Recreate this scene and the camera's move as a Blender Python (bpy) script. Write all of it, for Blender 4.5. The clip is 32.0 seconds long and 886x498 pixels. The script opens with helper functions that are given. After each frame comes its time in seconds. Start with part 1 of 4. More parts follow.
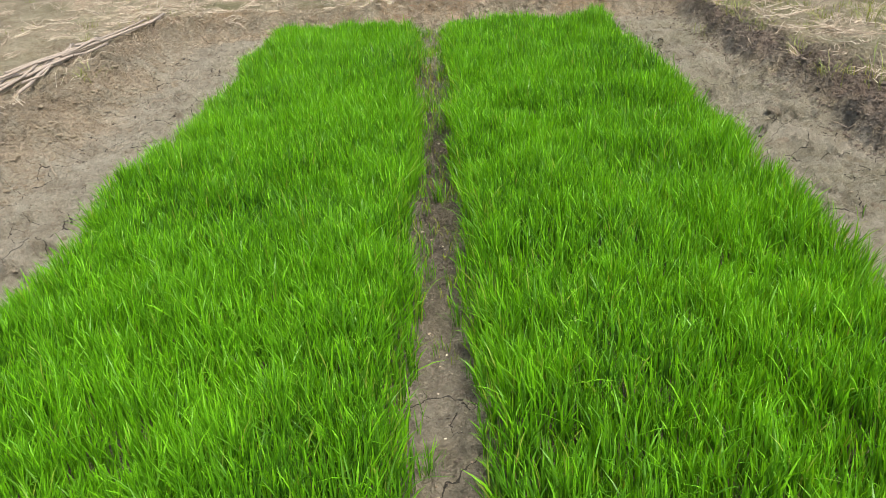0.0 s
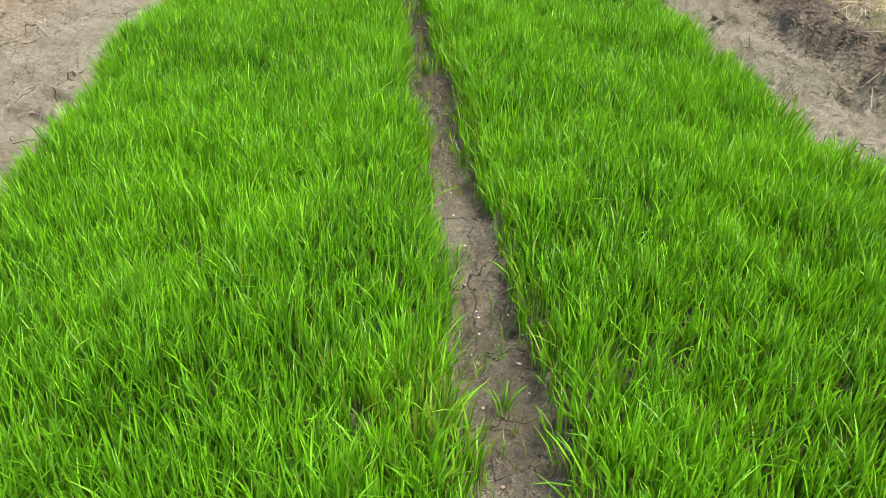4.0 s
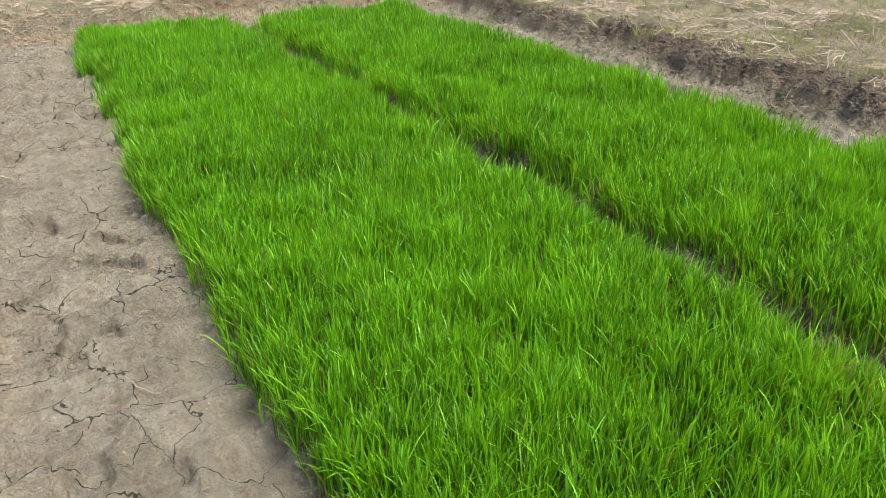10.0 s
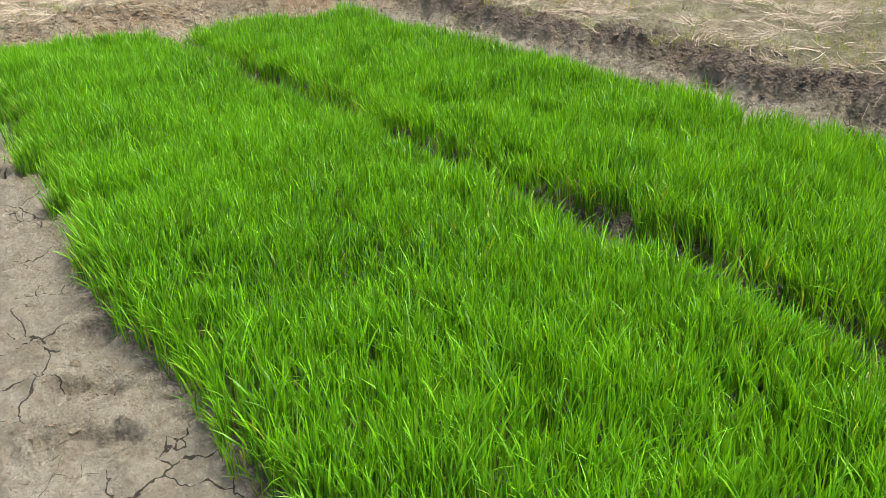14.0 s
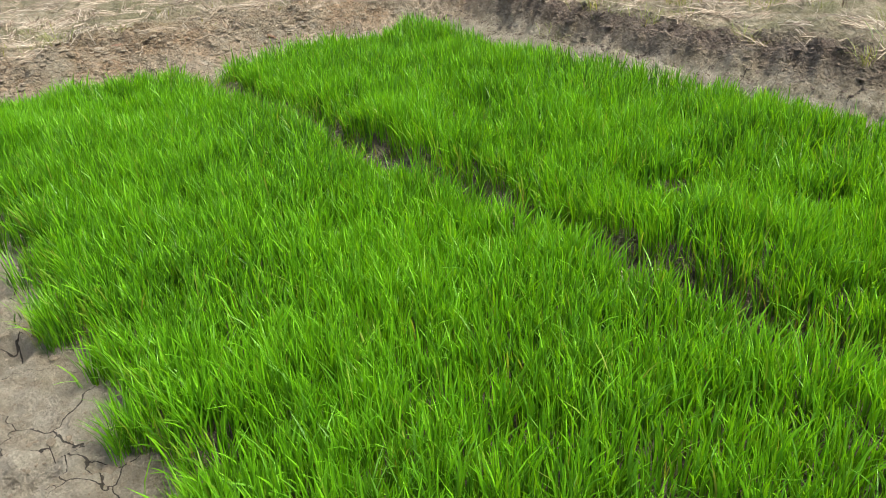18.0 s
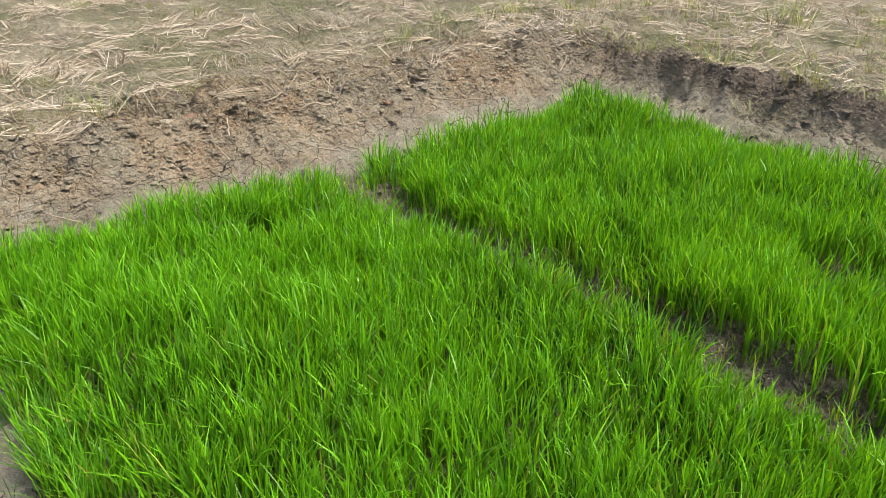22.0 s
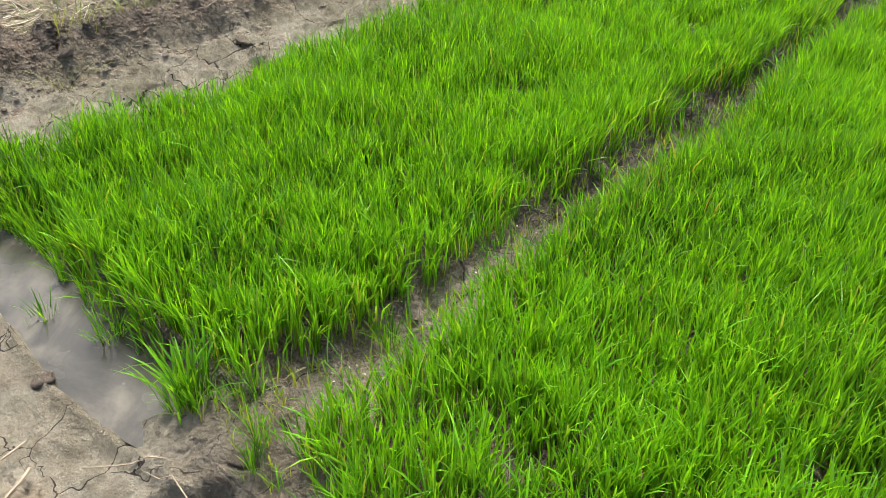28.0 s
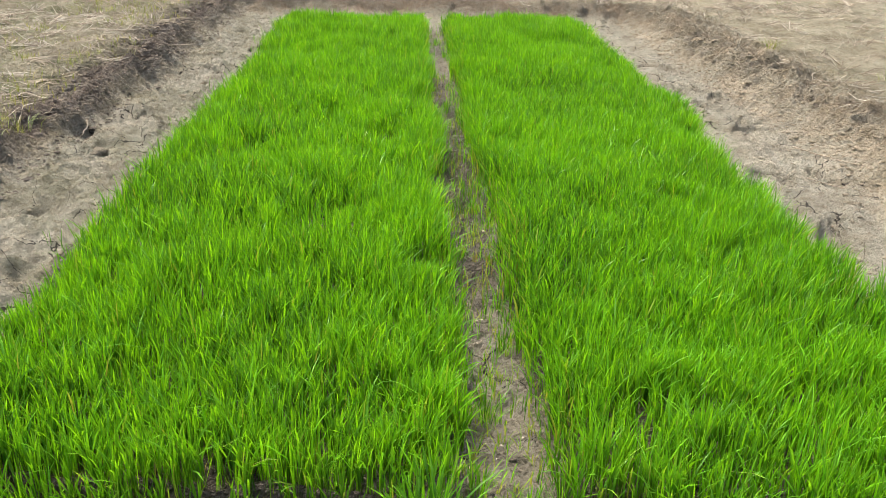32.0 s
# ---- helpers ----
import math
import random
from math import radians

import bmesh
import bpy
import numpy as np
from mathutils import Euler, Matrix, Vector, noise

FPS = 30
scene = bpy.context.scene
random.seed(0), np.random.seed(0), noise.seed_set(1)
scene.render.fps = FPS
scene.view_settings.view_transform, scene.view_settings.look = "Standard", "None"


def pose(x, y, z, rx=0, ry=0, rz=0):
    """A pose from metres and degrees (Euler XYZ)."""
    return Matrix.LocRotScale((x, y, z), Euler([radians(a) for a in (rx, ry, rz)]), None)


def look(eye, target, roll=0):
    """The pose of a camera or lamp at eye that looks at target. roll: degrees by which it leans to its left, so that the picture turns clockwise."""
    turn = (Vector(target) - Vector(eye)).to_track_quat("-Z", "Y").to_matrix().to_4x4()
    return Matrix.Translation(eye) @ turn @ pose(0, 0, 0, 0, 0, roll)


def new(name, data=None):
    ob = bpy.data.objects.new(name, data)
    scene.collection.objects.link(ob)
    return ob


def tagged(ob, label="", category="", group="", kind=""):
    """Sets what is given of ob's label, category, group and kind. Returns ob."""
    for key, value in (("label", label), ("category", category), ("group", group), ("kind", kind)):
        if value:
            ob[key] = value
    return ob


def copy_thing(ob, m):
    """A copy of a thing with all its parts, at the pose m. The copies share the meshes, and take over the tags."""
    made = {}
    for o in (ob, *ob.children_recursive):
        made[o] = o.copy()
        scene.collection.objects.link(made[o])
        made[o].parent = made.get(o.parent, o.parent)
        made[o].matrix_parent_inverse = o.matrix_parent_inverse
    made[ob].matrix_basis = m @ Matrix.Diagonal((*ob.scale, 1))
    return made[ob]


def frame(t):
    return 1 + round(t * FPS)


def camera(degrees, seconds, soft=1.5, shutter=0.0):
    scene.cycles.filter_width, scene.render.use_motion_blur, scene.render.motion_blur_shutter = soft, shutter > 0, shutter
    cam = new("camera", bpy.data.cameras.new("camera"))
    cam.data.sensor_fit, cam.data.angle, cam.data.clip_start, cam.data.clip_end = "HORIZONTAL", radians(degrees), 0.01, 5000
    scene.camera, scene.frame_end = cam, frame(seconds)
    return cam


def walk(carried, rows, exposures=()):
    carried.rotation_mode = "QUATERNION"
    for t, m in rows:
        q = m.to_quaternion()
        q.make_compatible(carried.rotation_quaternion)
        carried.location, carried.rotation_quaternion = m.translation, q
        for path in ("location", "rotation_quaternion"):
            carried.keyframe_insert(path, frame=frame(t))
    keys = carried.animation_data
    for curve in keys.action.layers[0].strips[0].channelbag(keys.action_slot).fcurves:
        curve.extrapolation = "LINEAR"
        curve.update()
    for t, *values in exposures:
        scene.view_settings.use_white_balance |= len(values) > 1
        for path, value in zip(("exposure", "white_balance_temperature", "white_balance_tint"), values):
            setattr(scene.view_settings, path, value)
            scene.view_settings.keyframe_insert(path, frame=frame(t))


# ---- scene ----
cam = camera(57.62, 32.0, soft=0.6)
PATH = [
    (0, (0.062, 0.069, 1.503), (0.034, 1.875, 0.644), -4.51),
    (0.5, (0.030, 0.058, 1.489), (-0.002, 1.804, 0.515), -5.01),
    (1, (-0.014, 0.033, 1.472), (-0.015, 1.670, 0.324), -4.67),
    (1.5, (-0.046, 0.004, 1.449), (0.007, 1.546, 0.175), -3.70),
    (2, (-0.085, -0.039, 1.422), (0.031, 1.435, 0.075), -1.56),
    (2.5, (-0.090, -0.129, 1.400), (0.031, 1.334, 0.041), 0.19),
    (3, (-0.136, -0.327, 1.389), (0.010, 1.318, 0.260), 0.78),
    (3.5, (-0.217, -0.418, 1.412), (-0.064, 1.286, 0.375), 0.97),
    (5.5, (-0.624, -0.485, 1.488), (-0.332, 1.237, 0.513), -0.32),
    (6, (-0.660, -0.454, 1.491), (-0.355, 1.314, 0.605), -1.45),
    (6.5, (-0.737, -0.393, 1.477), (-0.389, 1.401, 0.664), -2.36),
    (7, (-0.888, -0.317, 1.470), (-0.468, 1.473, 0.683), -3.13),
    (7.5, (-1.005, -0.305, 1.457), (-0.541, 1.483, 0.692), -1.78),
    (8, (-1.236, -0.289, 1.477), (-0.659, 1.468, 0.713), -0.42),
    (8.5, (-1.453, -0.261, 1.494), (-0.771, 1.453, 0.720), -1.01),
    (9, (-1.684, -0.155, 1.460), (-0.922, 1.516, 0.668), -1.57),
    (9.5, (-1.880, -0.097, 1.453), (-1.087, 1.526, 0.594), -2.45),
    (10, (-2.105, -0.046, 1.483), (-1.260, 1.545, 0.614), -1.53),
    (10.5, (-2.221, 0.009, 1.495), (-1.332, 1.577, 0.628), -0.96),
    (11, (-2.267, 0.137, 1.466), (-1.331, 1.679, 0.601), -0.43),
    (11.5, (-2.255, 0.346, 1.416), (-1.284, 1.852, 0.527), -2.06),
    (12, (-2.204, 0.568, 1.400), (-1.213, 2.031, 0.463), -1.92),
    (12.5, (-2.158, 0.704, 1.432), (-1.146, 2.140, 0.477), -0.95),
    (13, (-2.086, 0.901, 1.405), (-1.059, 2.345, 0.477), -1.76),
    (13.5, (-2.074, 1.050, 1.394), (-1.031, 2.512, 0.514), -1.75),
    (14, (-2.140, 1.313, 1.379), (-1.087, 2.770, 0.502), -1.33),
    (14.5, (-2.214, 1.531, 1.386), (-1.142, 2.987, 0.530), -1.36),
    (15, (-2.208, 1.766, 1.362), (-1.139, 3.223, 0.507), -1.43),
    (15.5, (-2.193, 2.039, 1.366), (-1.120, 3.495, 0.514), -1.05),
    (17.5, (-1.958, 2.942, 1.400), (-0.875, 4.351, 0.484), -1.99),
    (18, (-1.914, 3.148, 1.378), (-0.832, 4.552, 0.453), -3.49),
    (18.5, (-1.892, 3.446, 1.345), (-0.815, 4.846, 0.406), -3.42),
    (19, (-1.885, 3.720, 1.375), (-0.797, 5.112, 0.438), -3.46),
    (19.5, (-1.861, 3.902, 1.374), (-0.736, 5.262, 0.434), -2.91),
    (20, (-1.816, 4.151, 1.382), (-0.682, 5.509, 0.448), -2.58),
    (20.5, (-1.839, 4.404, 1.361), (-0.693, 5.759, 0.439), -1.30),
    (21, (-1.856, 4.701, 1.385), (-0.688, 6.048, 0.480), -0.87),
    (21.5, (-1.901, 5.007, 1.395), (-0.704, 6.324, 0.484), -0.53),
    (22, (-1.928, 5.319, 1.401), (-0.694, 6.600, 0.486), 0.24),
    (22.5, (-1.989, 5.637, 1.403), (-0.744, 6.908, 0.489), 1.50),
    (23, (-1.986, 5.937, 1.376), (-0.748, 7.198, 0.439), 2.46),
    (23.5, (-1.954, 6.282, 1.378), (-0.737, 7.543, 0.415), 2.27),
    (24, (-1.886, 6.533, 1.346), (-0.704, 7.747, 0.284), 0.41),
    (24.5, (-1.807, 6.842, 1.348), (-0.454, 7.799, 0.228), 2.71),
    (26.5, (-1.723, 7.858, 1.605), (-0.124, 7.717, 0.413), 0.1),
    (27, (-1.438, 8.05, 1.463), (0.105, 7.494, 0.318), -0.3),
    (27.5, (-1.347, 8.384, 1.475), (-0.039, 7.399, 0.327), 0.5),
    (28, (-1.244, 8.622, 1.543), (-0.154, 7.414, 0.38), 0.5),
    (28.5, (-1.071, 8.755, 1.508), (-0.312, 7.31, 0.353), 2.6),
    (29, (-0.999, 8.822, 1.445), (-0.421, 7.272, 0.322), 1.4),
    (29.5, (-0.783, 8.901, 1.456), (-0.449, 7.276, 0.339), 3.2),
    (30, (-0.612, 9.119, 1.463), (-0.353, 7.401, 0.471), 0.8),
    (30.5, (-0.389, 9.192, 1.461), (-0.222, 7.412, 0.565), 2.1),
    (31, (-0.12, 9.28, 1.451), (-0.089, 7.48, 0.58), 2.1),
    (31.5, (0.111, 9.372, 1.445), (0.069, 7.571, 0.577), 2.5),
    (32, (0.294, 9.525, 1.488), (0.196, 7.703, 0.669), 2.4),
]
EXPOSURE = [(0, 0.92), (1, 1.04), (2, 1.2), (3.5, 1.22), (6, 1.03), (9, 1.0), (13, 1.15), (15, 1.1), (18, 1.08), (22, 1.04), (24, 0.9), (24.5, 0.92), (26.5, 1.34), (27, 1.38), (28, 1.4), (29, 1.32), (30, 1.28), (32, 1.37)]
walk(cam, [(t, look(eye, target, roll)) for t, eye, target, roll in PATH], EXPOSURE)

# ---- daylight: a bright, hazy sky with a soft sun from the south-east ----
world = bpy.data.worlds.new("sky")
scene.world = world
world.use_nodes = True
SUN_EL, SUN_AZ = radians(64), radians(138)
sky = world.node_tree.nodes.new("ShaderNodeTexSky")
sky.sky_type = "NISHITA"
sky.sun_disc = False
sky.sun_elevation, sky.sun_rotation = SUN_EL, SUN_AZ
sky.air_density, sky.dust_density, sky.ozone_density = 1.0, 5.0, 1.0
back = world.node_tree.nodes["Background"]
back.inputs["Strength"].default_value = 0.145
world.node_tree.links.new(sky.outputs["Color"], back.inputs["Color"])
sun_data = bpy.data.lights.new("sun", "SUN")
sun_data.energy, sun_data.angle, sun_data.color = 2.7, radians(15), (1.0, 0.96, 0.89)
sun = new("sun", sun_data)
sun_from = Vector((math.sin(SUN_AZ) * math.cos(SUN_EL), math.cos(SUN_AZ) * math.cos(SUN_EL), math.sin(SUN_EL)))
sun.matrix_world = look(sun_from * 30, (0, 0, 0))
scene.view_settings.exposure = 1.13

RNG = np.random.default_rng(7)


# ---- materials ----
class Mat:
    """A small helper for node materials."""

    def __init__(self, name):
        self.m = bpy.data.materials.new(name)
        self.m.use_nodes = True
        self.t = self.m.node_tree
        self.bsdf = self.t.nodes["Principled BSDF"]
        self.coord = self.node("ShaderNodeTexCoord")

    def node(self, kind, **kw):
        n = self.t.nodes.new(kind)
        for k, v in kw.items():
            n.inputs[k.replace("_", " ")].default_value = v
        return n

    def link(self, a, b):
        self.t.links.new(a, b)

    def noise(self, scale, detail=4.0, rough=0.6, distort=0.0, vec=None):
        n = self.node("ShaderNodeTexNoise", Scale=scale, Detail=detail, Roughness=rough, Distortion=distort)
        self.link(vec or self.coord.outputs["Object"], n.inputs["Vector"])
        return n.outputs["Fac"]

    def ramp(self, fac, stops):
        n = self.node("ShaderNodeValToRGB")
        e = n.color_ramp.elements
        while len(e) < len(stops):
            e.new(0.5)
        for el, (p, c) in zip(e, stops):
            el.position = p
            el.color = (*c, 1) if len(c) == 3 else c
        self.link(fac, n.inputs["Fac"])
        return n.outputs["Color"]

    def range(self, fac, a, b, c=0.0, d=1.0):
        n = self.node("ShaderNodeMapRange")
        for k, v in zip(("From Min", "From Max", "To Min", "To Max"), (a, b, c, d)):
            n.inputs[k].default_value = v
        self.link(fac, n.inputs["Value"])
        return n.outputs["Result"]

    def math(self, op, a, b):
        n = self.node("ShaderNodeMath")
        n.operation = op
        for i, v in enumerate((a, b)):
            if isinstance(v, (int, float)):
                n.inputs[i].default_value = v
            else:
                self.link(v, n.inputs[i])
        return n.outputs[0]

    def mix(self, fac, a, b, mode="MIX"):
        n = self.node("ShaderNodeMix")
        n.data_type, n.blend_type = "RGBA", mode
        for i, v in ((0, fac), (6, a), (7, b)):
            if isinstance(v, (int, float)):
                n.inputs[i].default_value = v
            elif isinstance(v, tuple):
                n.inputs[i].default_value = (*v, 1)
            else:
                self.link(v, n.inputs[i])
        return n.outputs[2]

    def attr(self, name):
        n = self.node("ShaderNodeAttribute")
        n.attribute_name = name
        return n.outputs["Fac"]

    def bump(self, height, dist, strength=1.0, after=None):
        n = self.node("ShaderNodeBump", Strength=strength, Distance=dist)
        self.link(height, n.inputs["Height"])
        if after:
            self.link(after, n.inputs["Normal"])
        return n.outputs["Normal"]

    def done(self, color=None, rough=0.8, normal=None, spec=0.3):
        if isinstance(color, tuple):
            self.bsdf.inputs["Base Color"].default_value = (*color, 1)
        elif color:
            self.link(color, self.bsdf.inputs["Base Color"])
        if isinstance(rough, (int, float)):
            self.bsdf.inputs["Roughness"].default_value = rough
        else:
            self.link(rough, self.bsdf.inputs["Roughness"])
        self.bsdf.inputs["Specular IOR Level"].default_value = spec
        if normal:
            self.link(normal, self.bsdf.inputs["Normal"])
        return self.m


def leaf_material(name, low, mid, high, yellow, thin=0.35):
    """Thin leaves: each blade has its own green; a few are yellowed; light comes through them."""
    m = Mat(name)
    geo = m.node("ShaderNodeNewGeometry")
    rnd = geo.outputs["Random Per Island"]
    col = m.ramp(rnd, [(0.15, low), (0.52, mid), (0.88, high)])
    col = m.mix(m.attr("dry"), col, yellow)
    patch = m.noise(1.3, 3.0)
    col = m.mix(m.range(patch, 0.3, 0.7), col, m.mix(0.5, col, high), "MIX")
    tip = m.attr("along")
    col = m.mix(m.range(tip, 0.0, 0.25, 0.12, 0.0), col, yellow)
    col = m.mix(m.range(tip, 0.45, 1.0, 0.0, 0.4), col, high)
    m.done(col, 0.42, None, 0.34)
    tr = m.node("ShaderNodeBsdfTranslucent")
    m.link(m.mix(1.0, col, (1.42, 1.12, 0.55), "MULTIPLY"), tr.inputs["Color"])
    mixer = m.node("ShaderNodeMixShader", Fac=thin)
    out = m.t.nodes["Material Output"]
    m.link(m.bsdf.outputs[0], mixer.inputs[1])
    m.link(tr.outputs[0], mixer.inputs[2])
    m.link(mixer.outputs[0], out.inputs["Surface"])
    return m.m


def mud_material():
    """Drying mud: pale crust with fine grain and cracks in the trenches, dark dug soil on the bunds, brown field beyond."""
    m = Mat("mud")
    obj = m.coord.outputs["Object"]
    warp = m.node("ShaderNodeTexNoise", Scale=7.0, Detail=3.0)
    m.link(obj, warp.inputs["Vector"])
    shift = m.node("ShaderNodeVectorMath")
    shift.operation = "SCALE"
    shift.inputs[3].default_value = 0.13
    m.link(warp.outputs["Color"], shift.inputs[0])
    moved = m.node("ShaderNodeVectorMath")
    m.link(obj, moved.inputs[0])
    m.link(shift.outputs[0], moved.inputs[1])
    rag = m.node("ShaderNodeTexNoise", Scale=45.0, Detail=3.0)
    m.link(obj, rag.inputs["Vector"])
    small = m.node("ShaderNodeVectorMath")
    small.operation = "SCALE"
    small.inputs[3].default_value = 0.012
    m.link(rag.outputs["Color"], small.inputs[0])
    twice = m.node("ShaderNodeVectorMath")
    m.link(moved.outputs[0], twice.inputs[0])
    m.link(small.outputs[0], twice.inputs[1])
    moved = twice
    crack = m.node("ShaderNodeTexVoronoi", Scale=4.3)
    crack.feature = "DISTANCE_TO_EDGE"
    m.link(moved.outputs[0], crack.inputs["Vector"])
    wide = m.range(m.noise(2.2, 2.0), 0.39, 0.60, 0.0, 0.012)
    line = m.math("LESS_THAN", crack.outputs["Distance"], wide)
    trench, dug_shade = m.attr("trench"), m.attr("dug_shade")
    line = m.math("MULTIPLY", line, m.range(trench, 0.5, 0.9))
    grain, blot, fine = m.noise(55.0, 6.0, 0.7), m.noise(3.0, 5.0, 0.65), m.noise(320.0, 3.0)
    pale = m.ramp(blot, [(0.25, (0.264, 0.231, 0.163)), (0.5, (0.370, 0.334, 0.249)), (0.75, (0.455, 0.418, 0.320))])
    field = m.ramp(m.noise(2.1, 6.0, 0.7), [(0.3, (0.225, 0.188, 0.122)), (0.5, (0.352, 0.304, 0.206)), (0.7, (0.470, 0.420, 0.298))])
    dark = m.ramp(m.noise(6.0, 6.0, 0.75), [(0.3, (0.108, 0.087, 0.066)), (0.55, (0.188, 0.156, 0.120)), (0.75, (0.290, 0.246, 0.188))])
    col = m.mix(trench, field, pale)
    # Dark soil; under the seedlings and in the furrow it paints their shade
    col = m.mix(dug_shade, col, dark)
    col = m.mix(m.range(grain, 0.35, 0.65, 0.0, 0.35), col, m.mix(0.5, col, (0.050, 0.039, 0.031)))
    scuff = m.noise(13.0, 7.0, 0.72, 0.15)
    col = m.mix(m.range(scuff, 0.46, 0.62, 0.0, 0.6), col, m.mix(1.0, col, (0.66, 0.62, 0.56), "MULTIPLY"))
    col = m.mix(m.range(m.noise(24.0, 5.0, 0.7), 0.55, 0.72, 0.0, 0.45), col, m.mix(1.0, col, (1.35, 1.33, 1.28), "MULTIPLY"))
    moss = m.math("MULTIPLY", m.range(m.noise(1.3, 6.0, 0.75), 0.42, 0.60), m.attr("mossy"))
    col = m.mix(m.math("MULTIPLY", moss, 0.72), col, (0.130, 0.138, 0.058))
    crust = m.attr("crust")
    plate = m.node("ShaderNodeTexVoronoi", Scale=11.0)
    plate.feature = "DISTANCE_TO_EDGE"
    m.link(moved.outputs[0], plate.inputs["Vector"])
    gap = m.math("MULTIPLY", m.range(plate.outputs["Distance"], 0.01, 0.05, 1.0, 0.0), m.range(crust, 0.3, 0.8))
    gap = m.math("MULTIPLY", gap, m.range(m.noise(3.1, 3.0), 0.38, 0.55))
    col = m.mix(m.math("MULTIPLY", m.range(m.noise(2.6, 5.0, 0.7), 0.42, 0.62, 0.0, 0.8), crust), col, m.mix(1.0, col, (1.18, 0.95, 0.80), "MULTIPLY"))
    col = m.mix(m.math("MULTIPLY", gap, 0.30), col, (0.045, 0.033, 0.024))
    col = m.mix(m.math("MULTIPLY", line, 0.85), col, (0.020, 0.016, 0.012))
    # Cracks round the footprints together with their walls' shade, painted dark
    col = m.mix(m.math("MULTIPLY", m.attr("torn_shade"), 0.6), col, (0.030, 0.023, 0.017))
    # Moisture at the puddles; elsewhere also shade painted into the soil colour
    wet_shade = m.attr("wet_shade")
    col = m.mix(m.math("MULTIPLY", wet_shade, 0.85), col, m.mix(1.0, col, (0.5, 0.47, 0.45), "MULTIPLY"))
    h = m.math("ADD", m.math("MULTIPLY", grain, 0.7), m.math("MULTIPLY", fine, 0.3))
    n = m.bump(h, 0.04, 1.0)
    n = m.bump(m.noise(28.0, 4.0, 0.6), 0.05, 0.8, n)
    n = m.bump(scuff, 0.11, 1.0, n)
    crumb = m.node("ShaderNodeTexVoronoi", Scale=34.0, Detail=2.0, Randomness=1.0)
    m.link(moved.outputs[0], crumb.inputs["Vector"])
    lump = m.math("MULTIPLY", m.math("SUBTRACT", 1.0, crumb.outputs["Distance"]), m.math("ADD", m.math("MULTIPLY", dug_shade, 0.8), m.math("MULTIPLY", m.math("SUBTRACT", 1.0, trench), 0.5)))
    n = m.bump(lump, 0.035, 0.9, n)
    n = m.bump(m.math("SUBTRACT", 1.0, line), 0.02, 0.8, n)
    n = m.bump(m.math("SUBTRACT", 1.0, gap), 0.015, 1.0, n)
    return m.done(col, m.range(wet_shade, 0.0, 1.0, 0.9, 0.35), n, 0.25)


def soil_material(name, a, b, c):
    m = Mat(name)
    col = m.ramp(m.noise(9.0, 6.0, 0.7), [(0.3, a), (0.52, b), (0.72, c)])
    info = m.node("ShaderNodeObjectInfo")
    col = m.mix(m.range(info.outputs["Random"], 0.0, 1.0, 0.0, 0.3), col, a)
    rough = m.bump(m.noise(45.0, 8.0, 0.8), 0.03)
    crumb = m.node("ShaderNodeTexVoronoi", Scale=70.0)
    m.link(m.coord.outputs["Object"], crumb.inputs["Vector"])
    return m.done(col, 0.95, m.bump(crumb.outputs["Distance"], 0.01, 0.6, rough), 0.15)


def straw_material(name, a, b, c):
    """Dry stalks: each one bleached or browned on its own, with streaks along it."""
    m = Mat(name)
    geo = m.node("ShaderNodeNewGeometry")
    col = m.ramp(geo.outputs["Random Per Island"], [(0.0, a), (0.5, b), (1.0, c)])
    spots = m.noise(60.0, 4.0, 0.7)
    col = m.mix(m.range(spots, 0.4, 0.7, 0.0, 0.5), col, a)
    return m.done(col, 0.75, m.bump(m.noise(400.0, 2.0), 0.002), 0.3)


# The near-black low green stands for shade between blades, coloured into single leaves
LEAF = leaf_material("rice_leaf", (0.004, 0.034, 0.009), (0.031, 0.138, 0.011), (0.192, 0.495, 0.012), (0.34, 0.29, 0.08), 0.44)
WEED = leaf_material("weed_leaf", (0.085, 0.130, 0.030), (0.155, 0.210, 0.045), (0.260, 0.300, 0.085), (0.360, 0.300, 0.120))
MUD = mud_material()
CLOD = soil_material("clod_soil", (0.205, 0.166, 0.110), (0.320, 0.268, 0.185), (0.430, 0.370, 0.265))
PALE_CLOD = soil_material("pale_clod_soil", (0.232, 0.193, 0.132), (0.297, 0.251, 0.177), (0.354, 0.306, 0.222))
DARK_CLOD = soil_material("dark_clod_soil", (0.120, 0.096, 0.073), (0.195, 0.160, 0.123), (0.290, 0.244, 0.188))
RED_CLOD = soil_material("red_clod_soil", (0.206, 0.123, 0.077), (0.320, 0.195, 0.130), (0.413, 0.278, 0.192))
STRAW = straw_material("straw", (0.190, 0.142, 0.098), (0.390, 0.322, 0.222), (0.610, 0.545, 0.420))
BRANCH = straw_material("branch_bark", (0.184, 0.143, 0.109), (0.352, 0.303, 0.243), (0.462, 0.420, 0.352))
SCRAP = Mat("white_scrap").done((0.40, 0.39, 0.36), 0.5)


def water_material():
    m = Mat("murky_water")
    col = m.ramp(m.noise(2.6, 5.0, 0.6, 1.5), [(0.35, (0.020, 0.020, 0.015)), (0.52, (0.045, 0.043, 0.034)), (0.72, (0.11, 0.10, 0.078))])
    return m.done(col, m.range(m.noise(5.0, 3.0), 0.4, 0.7, 0.12, 0.35), m.bump(m.noise(30.0, 2.0), 0.002, 0.4), 0.3)


WATER = water_material()


